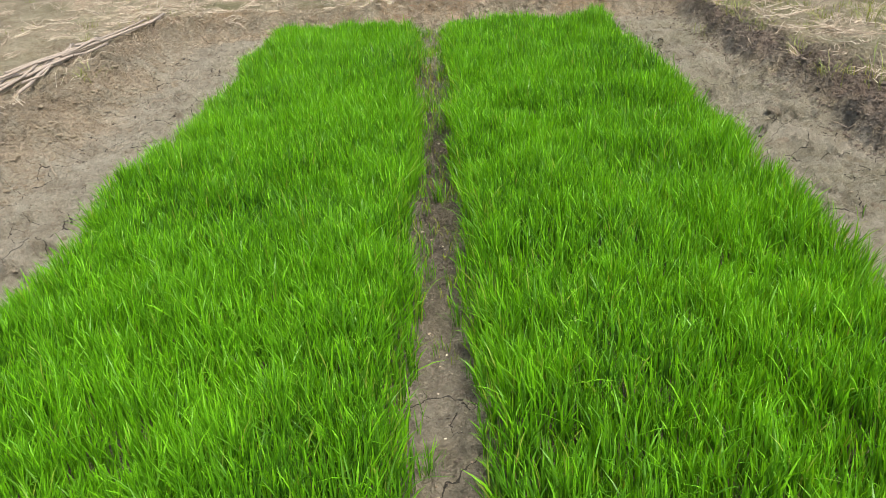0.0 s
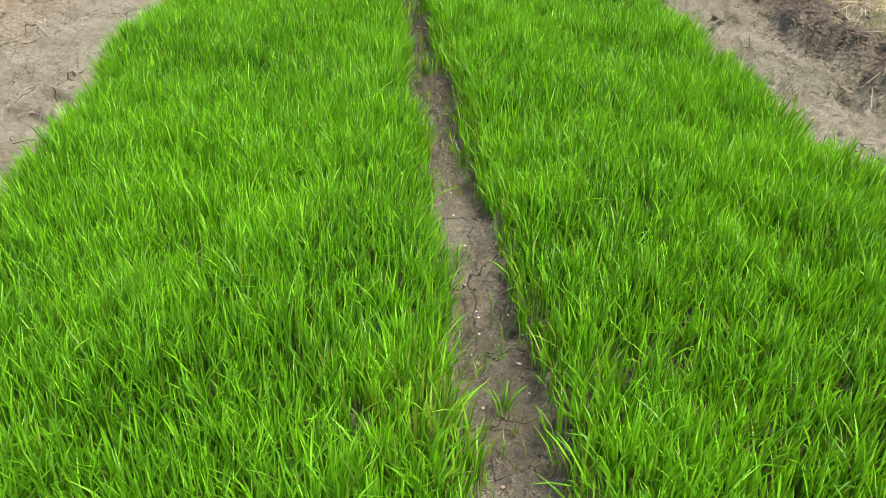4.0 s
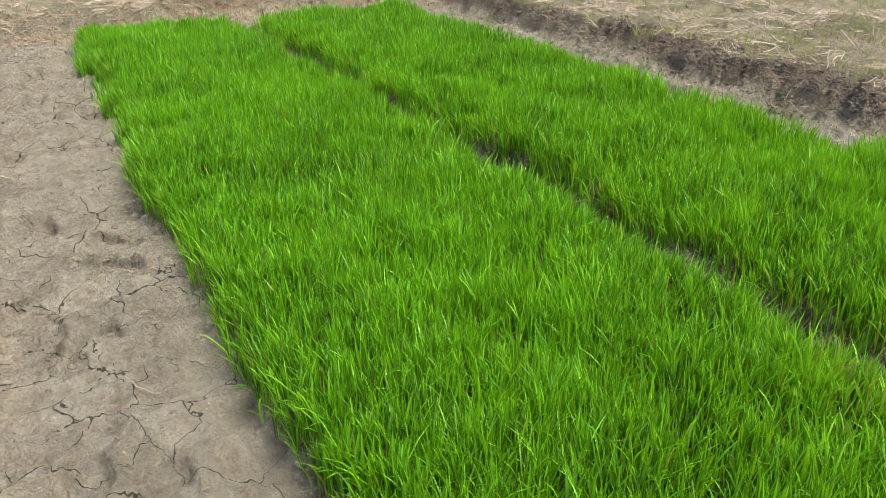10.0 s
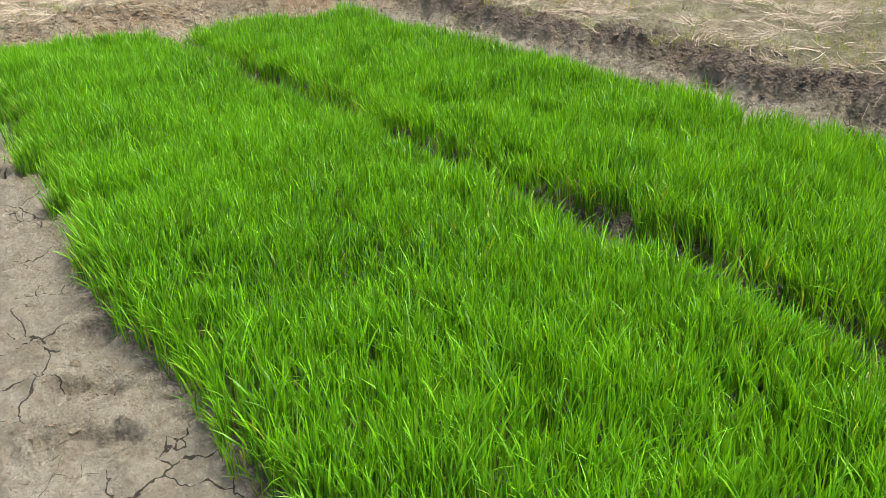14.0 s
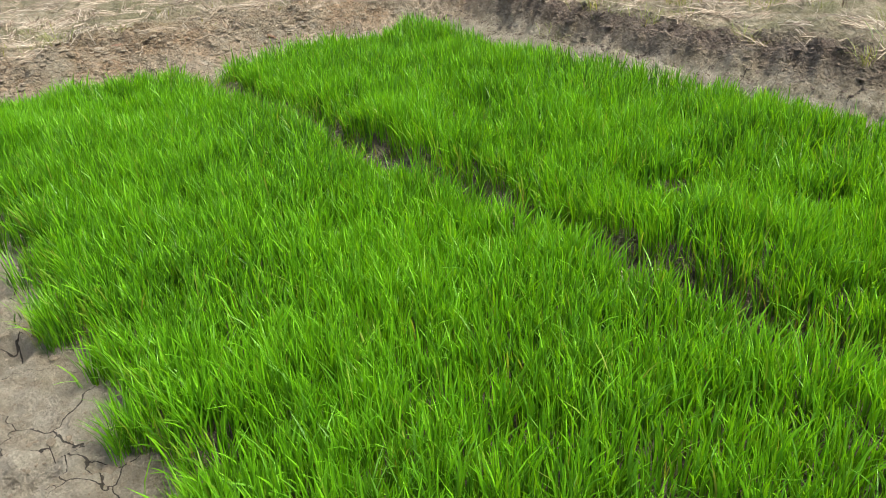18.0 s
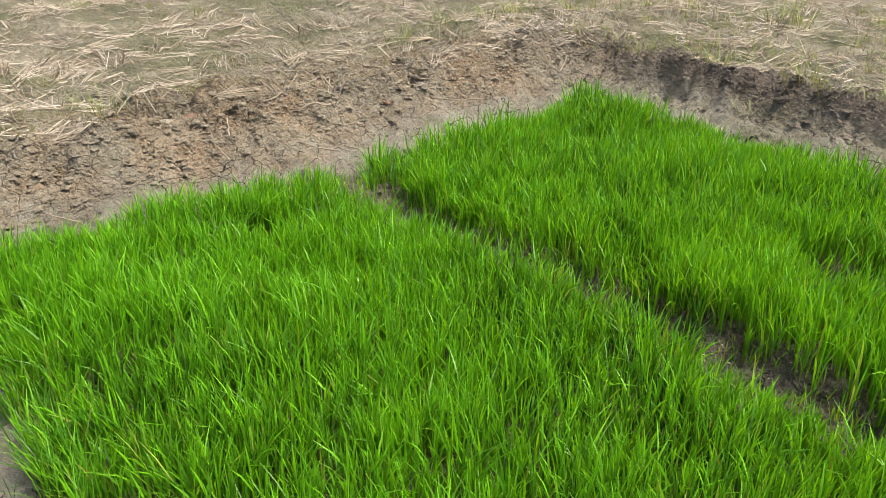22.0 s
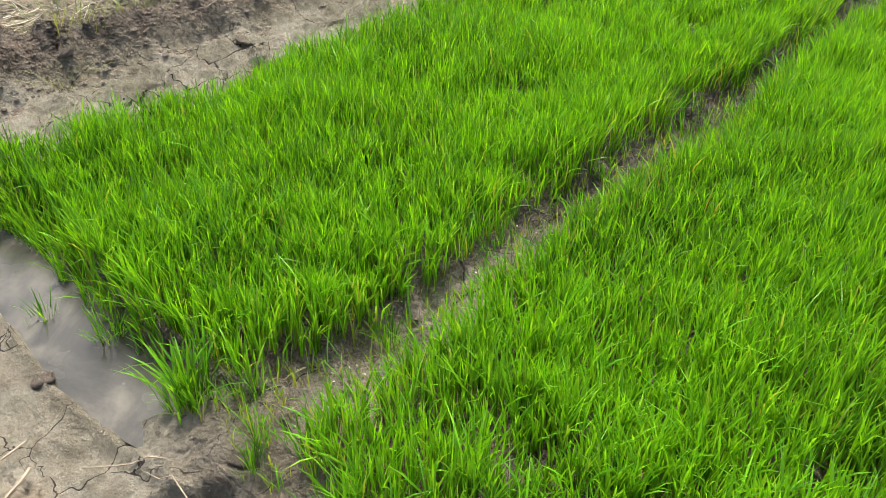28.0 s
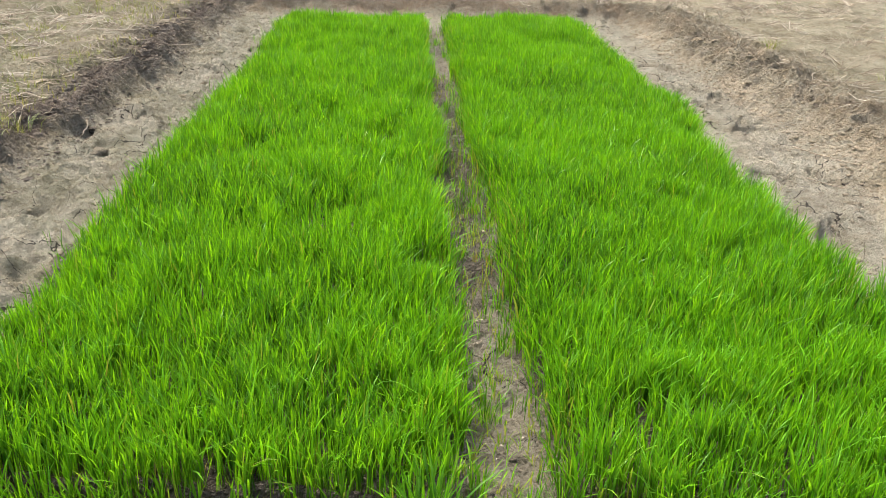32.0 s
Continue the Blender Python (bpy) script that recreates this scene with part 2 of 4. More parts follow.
# ---- the plan: two beds, the trench round them, the bunds and the field ----
BED_W = (-1.63, -0.138, 0.05, 8.11)
BED_E = (0.130, 1.54, 0.22, 7.93)
TRENCH = (-2.33, 2.27, -0.75, 8.52)
PUDDLES = [(0.82, 7.985, 0.62, 0.125), (-0.99, 8.34, 0.36, 0.065)]  # x, y, half sizes
PRINTS = [  # footprints: x, y, heading, depth
    (-1.83, 3.545, -32, 0.042), (-1.91, 3.275, -30, 0.048), (-1.79, 3.845, -28, 0.03),
    (-1.71, 5.70, 100, 0.055), (-1.97, 6.40, 80, 0.04), (-1.80, 5.98, 70, 0.025), (-1.87, 5.02, -20, 0.04), (-2.17, 3.98, 5, 0.04), (-2.23, 3.09, 60, 0.04), (-2.08, 2.76, -25, 0.035), (-2.16, 2.62, 85, 0.03),
    (-2.00, 1.85, 100, 0.025), (-1.92, 7.35, 90, 0.035), (2.17, 3.30, 80, 0.05), (1.85, 3.55, 100, 0.035), (2.07, 4.08, 85, 0.05), (2.12, 4.75, 85, 0.045), (1.80, 4.5, 85, 0.03),
    (1.80, 5.30, 95, 0.04), (2.12, 5.35, 90, 0.045), (2.05, 5.90, 90, 0.04), (1.85, 6.55, 80, 0.04), (2.05, 7.04, 80, 0.04), (1.95, 2.50, 90, 0.04), (1.75, 1.60, 95, 0.035), (2.0, 0.9, 80, 0.04),
    (-0.07, 8.17, 60, 0.055), (-0.95, 8.45, 10, 0.03), (1.75, 7.80, 70, 0.03), (-1.95, 0.6, 95, 0.03), (-1.75, 1.2, 85, 0.03),
    (-2.17, 1.95, 90, 0.03), (-2.20, 2.82, 95, 0.03), (-2.15, 3.83, 90, 0.035), (-2.19, 5.00, 85, 0.035), (-1.87, 5.77, 20, 0.035), (2.34, 4.57, 80, 0.04), (2.06, 4.18, 95, 0.04)]


def lattice(x, y, seed):
    """Value noise on arrays, from -1 to 1."""
    xi, yi = np.floor(x).astype(np.int64), np.floor(y).astype(np.int64)
    fx, fy = x - xi, y - yi
    fx, fy = fx * fx * (3 - 2 * fx), fy * fy * (3 - 2 * fy)

    def rnd(a, b):
        h = (a * 374761393 + b * 668265263 + seed * 974634777) & 0xFFFFFFFF
        h = ((h ^ (h >> 13)) * 1274126177) & 0xFFFFFFFF
        return ((h ^ (h >> 16)) & 0xFFFF) / 32767.5 - 1.0

    a = rnd(xi, yi) * (1 - fx) + rnd(xi + 1, yi) * fx
    b = rnd(xi, yi + 1) * (1 - fx) + rnd(xi + 1, yi + 1) * fx
    return a * (1 - fy) + b * fy


def fbm(x, y, size, seed, octaves=4, gain=0.5):
    total, amp = 0.0, 1.0
    for k in range(octaves):
        total = total + amp * lattice(x / size * 2**k + 17.3 * k, y / size * 2**k - 9.1 * k, seed + k)
        amp *= gain
    return total


def step(a, b, v):
    s = np.clip((v - a) / (b - a), 0, 1)
    return s * s * (3 - 2 * s)


def cells(x, y, size, seed):
    """Cracked lumps: for each point the lump's own random number and how far it is from the lump's edge."""
    u, v = x / size, y / size
    xi, yi = np.floor(u).astype(np.int64), np.floor(v).astype(np.int64)
    best, second, pick = np.full(u.shape, 9.0), np.full(u.shape, 9.0), np.zeros(u.shape)
    for a in (-1, 0, 1):
        for b in (-1, 0, 1):
            cx, cy = xi + a, yi + b
            h = (cx * 374761393 + cy * 668265263 + seed * 974634777) & 0xFFFFFFFF
            h = ((h ^ (h >> 13)) * 1274126177) & 0xFFFFFFFF
            r1, r2, r3 = (h & 0x3FF) / 1023.0, ((h >> 10) & 0x3FF) / 1023.0, ((h >> 20) & 0x3FF) / 1023.0
            dist = np.hypot(cx + 0.1 + 0.8 * r1 - u, cy + 0.1 + 0.8 * r2 - v)
            near = dist < best
            second = np.where(near, best, np.minimum(second, dist))
            pick = np.where(near, r3, pick)
            best = np.where(near, dist, best)
    return pick, second - best


def inside(bed, x, y):
    """How far inside a bed's uneven outline; negative outside."""
    x0, x1, y0, y1 = bed
    wob = 0.03 * fbm(x, y, 0.55, 31, 3) + 0.015 * fbm(x, y, 0.12, 35, 2)
    if bed[0] < 0:
        x0 = x0 - 0.03 * step(3.5, 3.8, y) * step(4.6, 4.2, y) + 0.13 * step(4.0, 5.0, y) + 0.03 * step(6.8, 7.6, y)
        x1 = x1 - 0.03 * step(4.5, 6.5, y)
        y1 = y1 - 0.20 * step(-0.65, -0.15, x)
    else:
        x1 = x1 + 0.06 * step(3.0, 4.2, y) + 0.10 * step(4.8, 6.0, y) + 0.05 * step(2.6, 1.6, y)
        y1 = y1 - 0.10 * step(0.45, 0.1, x)
    return np.minimum(np.minimum(x - x0, x1 - x), np.minimum(y - y0, y1 - y)) + wob


def outside(x, y):
    """How far beyond the trench's outer foot, and the shares of the four sides."""
    x0, x1, y0, y1 = TRENCH
    wob = 0.10 * fbm(x, y, 1.3, 51, 3) + 0.03 * fbm(x, y, 0.25, 57, 2)
    sides = np.stack([x0 - x, x - x1, y0 - y, y - y1 + 0.06 * (x + 1.0)])
    d = sides.max(0) + wob
    w = np.exp(4.0 * (sides - sides.max(0)))
    return d, w / w.sum(0)


def height(x, y):
    """The ground's height, and its masks."""
    x, y = np.asarray(x, float), np.asarray(y, float)
    d, w = outside(x, y)
    bund = w[0] * 0.19 + w[1] * 0.145 + w[2] * 0.15 + w[3] * 0.16
    field = w[0] * 0.10 + w[1] * 0.12 + w[2] * 0.10 + w[3] * 0.13
    run = w[0] * 0.50 + w[1] * 0.20 + w[2] * 0.35 + w[3] * 0.38
    up = step(0.0, 1.0, d / run)
    down = step(0.45 - 0.17 * w[1], 1.3 - 0.55 * w[1], d)
    far = step(3.0, 30.0, d)
    z = up * (bund * (1 - down) + field * down)
    crest = up * (1 - down)
    lumps = 1.0 - np.abs(fbm(x, y, 0.22, 71, 4, 0.55))
    z = z + crest * 0.075 * (lumps - 0.55) + crest * 0.03 * fbm(x, y, 0.6, 75, 3)
    wx, wy = x + 0.04 * fbm(x, y, 0.12, 61, 2), y + 0.04 * fbm(x, y, 0.12, 63, 2)
    pick, rim = cells(wx, wy, 0.085, 5)
    pick2, rim2 = cells(wx, wy, 0.19, 9)
    rough = np.clip(up * (1.3 - down), 0, 1)
    z = z + rough * (0.045 * (pick - 0.5) * step(0.0, 0.25, rim) + 0.06 * (pick2 - 0.5) * step(0.0, 0.2, rim2) - 0.016 * step(0.10, 0.0, rim) + 0.012 * fbm(x, y, 0.07, 65, 2))
    z = z + up * down * (0.035 * fbm(x, y, 0.7, 81, 5, 0.6) + 0.04 * (1.0 - np.abs(fbm(x, y, 0.30, 85, 4, 0.6))))
    floor = (1 - up)
    z = z + floor * (0.013 * fbm(x, y, 0.5, 91, 5, 0.5) + (0.012 + 0.006 * w[1]) * fbm(x, y, 0.075, 95, 3, 0.75) - 0.024 * np.abs(fbm(x + 0.03 * fbm(x, y, 0.1, 93, 2), y, 0.16, 92, 3)) + w[1] * 0.02 * fbm(x, y, 0.28, 97, 3) + step(8.15, 8.4, y) * 0.03 * (0.6 - np.abs(fbm(x, y, 0.17, 94, 4, 0.55))))
    rise = 3.2 * fbm(x, y, 0.34, 141, 4, 0.55)
    flat = np.floor(rise)
    ledge = (flat + step(0.30, 0.62, rise - flat)) / 3.2
    z = z + floor * ledge * (0.022 * w[0] + 0.034 * w[1] + 0.014 * w[2] + 0.020 * w[3] + 0.014 * w[0] * step(4.5, 7.0, y))
    z = z + far * 0.15 * fbm(x, y, 9.0, 99, 3)
    raised = np.maximum(step(-0.07, 0.05, inside(BED_W, x, y)), step(-0.07, 0.05, inside(BED_E, x, y)))
    z = z + raised * (0.05 + 0.008 * fbm(x, y, 0.12, 101, 3))
    torn_shade, print_shade = np.zeros(x.shape), np.zeros(x.shape)
    for px, py, turn, deep in PRINTS:
        c, s = math.cos(radians(turn)), math.sin(radians(turn))
        u, v = ((x - px) * c + (y - py) * s) / 0.135, (-(x - px) * s + (y - py) * c) / 0.06
        r = np.sqrt(u * u + v * v) + 0.22 * fbm(x, y, 0.07, 111, 3, 0.6)
        z = z - (1.25 if px < 1 else 0.6) * deep * step(1.0, 0.9, r) * (0.75 + 0.5 * lattice(x / 0.05, y / 0.05, 113)) + 0.4 * deep * np.exp(-((r - 1.3) / 0.2) ** 2)
        # Rim cracks and the walls' shade, both drawn as one dark line
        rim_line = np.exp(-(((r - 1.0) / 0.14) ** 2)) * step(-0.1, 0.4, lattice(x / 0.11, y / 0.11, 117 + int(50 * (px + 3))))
        torn_shade = np.maximum(torn_shade, rim_line * step(0.018, 0.035, deep))
        # Print floor a little browner, with its shade painted in
        print_shade = np.maximum(print_shade, step(1.05, 0.8, r) * 7.0 * deep)
    puddles = np.stack([np.maximum(np.abs(x - px) / rx, np.abs(y - py - 0.05 * np.sin(3 * x)) / ry) for px, py, rx, ry in PUDDLES]).min(0)
    puddles = puddles + 0.12 * fbm(x, y, 0.25, 121, 3)
    wet_shade = step(1.10, 0.80, puddles)
    z = z * (1 - 0.7 * wet_shade) - 0.05 * wet_shade + 0.035 * np.exp(-((puddles - 1.22) / 0.13) ** 2) * floor
    # Muddy furrow; its darker middle stretch carries the seedlings' shade as colour
    furrow = np.exp(-(((x + 0.03 * step(6.1, 7.2, y)) / (0.16 + 0.05 * step(6.1, 7.2, y))) ** 4)) * step(0, 0.3, y) * step(8.3, 8.0, y)
    z = z - 0.012 * torn_shade
    masks = {
        "torn_shade": torn_shade,
        "trench": (1 - up) * (1 - raised * 0.7),
        # raised and furrow terms paint in the shade between and beside the blades
        "dug_shade": np.clip(crest * (0.40 * w[0] + 1.0 * w[1] + 0.6 * w[2] + 0.20 * w[3]) + raised * 0.95 + furrow * (0.35 + 0.6 * step(2.0, 4.5, y) * step(7.1, 6.4, y)), 0, 1),
        "mossy": 0.45 * floor * w[1] + up * down * (0.35 * w[0] + 1.0 * w[1] + 0.4 * w[2] + 0.95 * w[3]),
        "crust": step(-0.12, 0.1, d) * (1 - down) * (0.45 * w[0] + 0.35 * w[1] + 0.75 * w[2] + 1.0 * w[3]),
        # puddle moisture, plus painted shade in the furrow, under blades and in prints
        "wet_shade": np.clip(wet_shade * 1.3 + furrow * (0.40 + 0.45 * step(2.0, 4.5, y) * step(7.1, 6.4, y) + 0.5 * fbm(x, y, 0.5, 131, 3)) + 0.7 * step(0.6, 1.0, raised) + 0.5 * print_shade, 0, 1)}
    return z, masks


def ground_at(x, y):
    return height(np.atleast_1d(np.asarray(x, float)), np.atleast_1d(np.asarray(y, float)))[0]


def z_at(x, y):
    return float(ground_at(x, y)[0])


def quick_mesh(name, verts, loops, starts, attrs=()):
    """A mesh from flat arrays."""
    me = bpy.data.meshes.new(name)
    me.vertices.add(len(verts))
    me.vertices.foreach_set("co", np.asarray(verts, np.float32).ravel())
    me.loops.add(len(loops))
    me.loops.foreach_set("vertex_index", np.asarray(loops, np.int32))
    me.polygons.add(len(starts))
    me.polygons.foreach_set("loop_start", np.asarray(starts, np.int32))
    me.polygons.foreach_set("use_smooth", np.ones(len(starts), bool))
    for key, values in attrs:
        me.attributes.new(key, "FLOAT", "POINT").data.foreach_set("value", np.asarray(values, np.float32))
    me.update(calc_edges=True)
    return me


def graded(lo, hi, fine, reach, dense=()):
    """Grid lines: fine between lo and hi (finer in the dense stretches), growing outwards to reach."""
    lines, v = [], lo
    while v < hi:
        lines.append(v)
        v += next((s for a, b, s in dense if a <= v < b), fine)
    out, s = [], fine
    v = hi
    while v < reach:
        out.append(v)
        s = min(s * 1.08, 60.0)
        v += s
    inn, s, v = [], fine, lo - fine
    while v > -reach:
        inn.append(v)
        s = min(s * 1.08, 60.0)
        v -= s
    return np.array(inn[::-1] + lines + out + [reach])


gx = graded(-3.6, 3.4, 0.022, 420.0, ((-2.5, -1.45, 0.014), (-1.3, -0.35, 0.07), (-0.35, 0.4, 0.016), (0.4, 1.3, 0.07), (1.4, 2.4, 0.016)))
gy = graded(-1.4, 10.0, 0.021, 420.0, ((2.4, 4.2, 0.014), (7.7, 9.6, 0.016)))
X, Y = np.meshgrid(gx, gy)
Z, MASKS = height(X, Y)
nx, ny = len(gx), len(gy)
idx = np.arange(nx * ny).reshape(ny, nx)
quads = np.stack([idx[:-1, :-1], idx[:-1, 1:], idx[1:, 1:], idx[1:, :-1]], -1).reshape(-1)
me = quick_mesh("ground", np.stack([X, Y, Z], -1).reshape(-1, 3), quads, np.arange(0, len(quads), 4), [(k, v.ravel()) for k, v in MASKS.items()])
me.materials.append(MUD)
tagged(new("ground", me), "pale cracked mud trench, dug earth bunds and brown harvested field", "ground", kind="structure")


# ---- batches of blades and stalks ----
def blades(base, high, lean, turn, width, droop=0.0, hook=1.8, face=None):
    """Blades of grass on arrays: tapered ribbons of three joints that bend over. Returns verts, loops, starts, along."""
    face = turn if face is None else face
    n = len(base)
    s = np.array([0.0, 0.5, 0.8, 1.0])
    dirs = np.stack([np.cos(turn), np.sin(turn)], -1)
    side = np.stack([-np.sin(face), np.cos(face)], -1)
    p = np.zeros((n, 4, 3))
    p[:, :, :2] = base[:, None, :2] + dirs[:, None] * (lean * high)[:, None, None] * (s**hook)[None, :, None]
    p[:, :, 2] = base[:, None, 2] + high[:, None] * (s[None] - (0.35 * lean**2 + droop)[:, None] * s[None] ** 2.5)
    w = width[:, None] * np.array([0.5, 1.0, 0.8])[None] * 0.5
    v = np.zeros((n, 7, 3))
    for k in range(3):
        v[:, 2 * k] = p[:, k]
        v[:, 2 * k + 1] = p[:, k]
        v[:, 2 * k, :2] -= side * w[:, k, None]
        v[:, 2 * k + 1, :2] += side * w[:, k, None]
    v[:, 6] = p[:, 3]
    loops = (np.array([0, 1, 3, 2, 2, 3, 5, 4, 4, 5, 6])[None] + 7 * np.arange(n)[:, None]).ravel()
    starts = (np.array([0, 4, 8])[None] + 11 * np.arange(n)[:, None]).ravel()
    along = np.tile(np.array([0, 0, 0.5, 0.5, 0.8, 0.8, 1.0]), n)
    return v.reshape(-1, 3), loops, starts, along


def stalks(paths, radius):
    """Thin three-sided stalks along paths (n, k, 3) with radii (n, k)."""
    n, k, _ = paths.shape
    t = np.gradient(paths, axis=1)
    t /= np.linalg.norm(t, axis=-1, keepdims=True) + 1e-9
    up = np.broadcast_to(np.array([0.13, 0.21, 0.97]), t.shape)
    a = np.cross(t, up)
    a /= np.linalg.norm(a, axis=-1, keepdims=True) + 1e-9
    b = np.cross(a, t)
    ring = [paths + radius[..., None] * (math.cos(q) * a + math.sin(q) * b) for q in (math.pi / 2, math.pi * 7 / 6, math.pi * 11 / 6)]
    v = np.stack(ring, 2).reshape(-1, 3)
    faces = []
    for j in range(k - 1):
        for i in range(3):
            faces += [3 * j + i, 3 * j + (i + 1) % 3, 3 * j + 3 + (i + 1) % 3, 3 * j + 3 + i]
    loops = (np.array(faces)[None] + 3 * k * np.arange(n)[:, None]).ravel()
    return v, loops, np.arange(0, len(loops), 4)


# ---- the seedlings on the two beds ----
HOLES = [(0.60, 6.10, 0.17, 0.55), (0.48, 4.86, 0.18, 0.55), (0.76, 4.35, 0.12, 0.4), (-0.38, 1.57, 0.09, 0.5), (0.48, 1.06, 0.10, 0.4), (0.40, 0.96, 0.08, 0.4), (-0.80, 3.80, 0.12, 0.3),
         (0.57, 2.00, 0.12, 0.3), (-0.40, 0.97, 0.09, 0.4), (1.04, 1.52, 0.08, 0.4), (-0.60, 7.63, 0.09, 0.4), (0.67, 6.33, 0.10, 0.3), (-0.27, 4.99, 0.09, 0.3), (-0.38, 7.61, 0.08, 0.4),
         (-1.52, 4.66, 0.10, 0.4), (-1.50, 6.16, 0.10, 0.4), (0.30, 5.40, 0.15, 0.35), (0.22, 6.6, 0.12, 0.35), (1.1, 5.2, 0.12, 0.3), (-0.9, 5.9, 0.1, 0.25), (-1.1, 2.2, 0.1, 0.25), (1.0, 3.1, 0.1, 0.3)]


def seedlings(name, bed, count, label):
    x0, x1, y0, y1 = bed
    x, y = RNG.uniform(x0 - 0.06, x1 + 0.06, count), RNG.uniform(y0 - 0.06, y1 + 0.06, count)
    d = inside(bed, x, y)
    thin = 1.0 + 0.25 * fbm(x, y, 0.35, 201, 3)
    tall = 1.0 + 0.12 * fbm(x, y, 0.5, 211, 2) + 0.12 * fbm(x, y, 0.19, 215, 2) + 0.10 * fbm(x, y, 0.06, 217, 1)
    for hx, hy, r, deep in HOLES:
        deep = deep * (0.45 + 0.55 * min(max((hy - 1.5) / 2.5, 0.0), 1.0))
        g = np.exp(-(((x - hx) ** 2 + (y - hy) ** 2) / r**2) ** 1.5)
        thin, tall = thin - 0.8 * deep * g, tall - 1.0 * deep * g
    edge = step(-0.03, 0.07, d)
    keep = (RNG.random(count) < np.clip(thin, 0.1, 1.0) * (0.45 + 0.55 * edge)) & (d > -0.03)
    x, y, d, tall, edge = x[keep], y[keep], d[keep], tall[keep], edge[keep]
    z = ground_at(x, y)
    per = 4
    n = len(x)
    base = np.repeat(np.stack([x, y, z - 0.004], -1), per, 0)
    base[:, :2] += RNG.normal(0, 0.005, (n * per, 2))
    grow = np.repeat(tall * (0.93 + 0.07 * edge), per) * RNG.normal(1.0, 0.13, n * per) * 0.168
    turn = RNG.uniform(0, 2 * math.pi, n * per)
    swirl = np.repeat(3.5 * fbm(x, y, 0.10, 231, 2) + 1.5 * fbm(x, y, 0.4, 235, 1), per)
    turn = np.where(RNG.random(n * per) < 0.22, swirl + RNG.normal(0, 0.6, n * per), turn)
    lean = np.abs(RNG.normal(0.18, 0.14, n * per)) + np.where(RNG.random(n * per) < 0.12, RNG.uniform(0.1, 0.5, n * per), 0.0)
    out = np.arctan2(inside(bed, x, y - 0.03) - inside(bed, x, y + 0.03), inside(bed, x - 0.03, y) - inside(bed, x + 0.03, y))
    rimmed = np.repeat(d < 0.09, per) & (RNG.random(n * per) < 0.4)
    turn = np.where(rimmed, np.repeat(out, per) + RNG.normal(0, 0.6, n * per), turn)
    lean = np.where(rimmed, lean + RNG.uniform(0.0, 0.15, n * per), lean)
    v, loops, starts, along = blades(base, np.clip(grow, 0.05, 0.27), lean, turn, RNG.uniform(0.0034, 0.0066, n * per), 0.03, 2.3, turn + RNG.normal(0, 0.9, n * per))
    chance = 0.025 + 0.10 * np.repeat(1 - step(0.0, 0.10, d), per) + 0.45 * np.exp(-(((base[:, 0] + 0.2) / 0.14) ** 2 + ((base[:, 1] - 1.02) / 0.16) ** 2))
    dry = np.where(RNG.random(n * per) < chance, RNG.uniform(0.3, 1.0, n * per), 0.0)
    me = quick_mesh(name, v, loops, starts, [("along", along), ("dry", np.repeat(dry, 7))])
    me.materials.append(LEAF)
    return tagged(new(name, me), label, "rice seedlings", kind="stuff")


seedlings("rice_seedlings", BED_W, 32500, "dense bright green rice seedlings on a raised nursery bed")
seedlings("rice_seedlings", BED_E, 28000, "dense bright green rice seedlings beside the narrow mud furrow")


def sprouts(name, count, box, chance, tall, label, brown=0.0, material=None, category="rice sprouts"):
    """Thin stray seedlings that came up beside the beds."""
    x0, x1, y0, y1 = box
    x, y = RNG.uniform(x0, x1, count), RNG.uniform(y0, y1, count)
    keep = (RNG.random(count) < chance(x, y)) & (np.maximum(inside(BED_W, x, y), inside(BED_E, x, y)) < 0.03)
    x, y = x[keep], y[keep]
    per, n = 3, int(keep.sum())
    base = np.repeat(np.stack([x, y, ground_at(x, y) - 0.004], -1), per, 0)
    base[:, :2] += RNG.normal(0, 0.004, (n * per, 2))
    high = np.clip(RNG.normal(tall, 0.3 * tall, n * per), 0.02, max(0.2, 1.5 * tall))
    v, loops, starts, along = blades(base, high, np.abs(RNG.normal(0.35, 0.2, n * per)), RNG.uniform(0, 2 * math.pi, n * per), RNG.uniform(0.002, 0.0045, n * per) * max(1.0, 14 * tall - 1.0))
    dry = np.where(RNG.random(n * per) < brown, RNG.uniform(0.6, 1.0, n * per), 0.0)
    me = quick_mesh(name, v, loops, starts, [("along", along), ("dry", np.repeat(dry, 7))])
    me.materials.append(material or LEAF)
    return tagged(new(name, me), label, category, kind="stuff")


sprouts("rice_sprouts", 2600, (-0.16, 0.26, 0.1, 8.0), lambda x, y: 0.12 + 0.75 * step(-0.1, 0.7, fbm(x, y, 0.7, 221, 2)) * step(2.0, 3.5, y) * step(7.6, 6.6, y) + 0.3 * step(0.05, 0.11, np.abs(x - 0.02)), 0.085,
        "sparse thin rice sprouts growing in the muddy furrow")
sprouts("dry_sprouts", 2600, (-0.18, 0.24, 0.1, 8.0), lambda x, y: (0.10 + 0.6 * step(2.5, 4.0, y)) * (0.3 + 0.7 * step(-0.2, 0.5, fbm(x, y, 0.5, 227, 2))), 0.055,
        "withered pale rice stalks bent over the dark furrow", 0.75)
sprouts("rice_sprouts", 4200, (-1.63, -1.50, 4.3, 8.2), lambda x, y: step(-0.2, 0.15, fbm(x, y, 0.26, 237, 2)) * step(-1.63, -1.58, x) * step(-1.50, -1.54, x) * step(8.1, 7.7, y), 0.14,
        "loose clumps of rice seedlings fringing the bed on dry mud", 0.05)
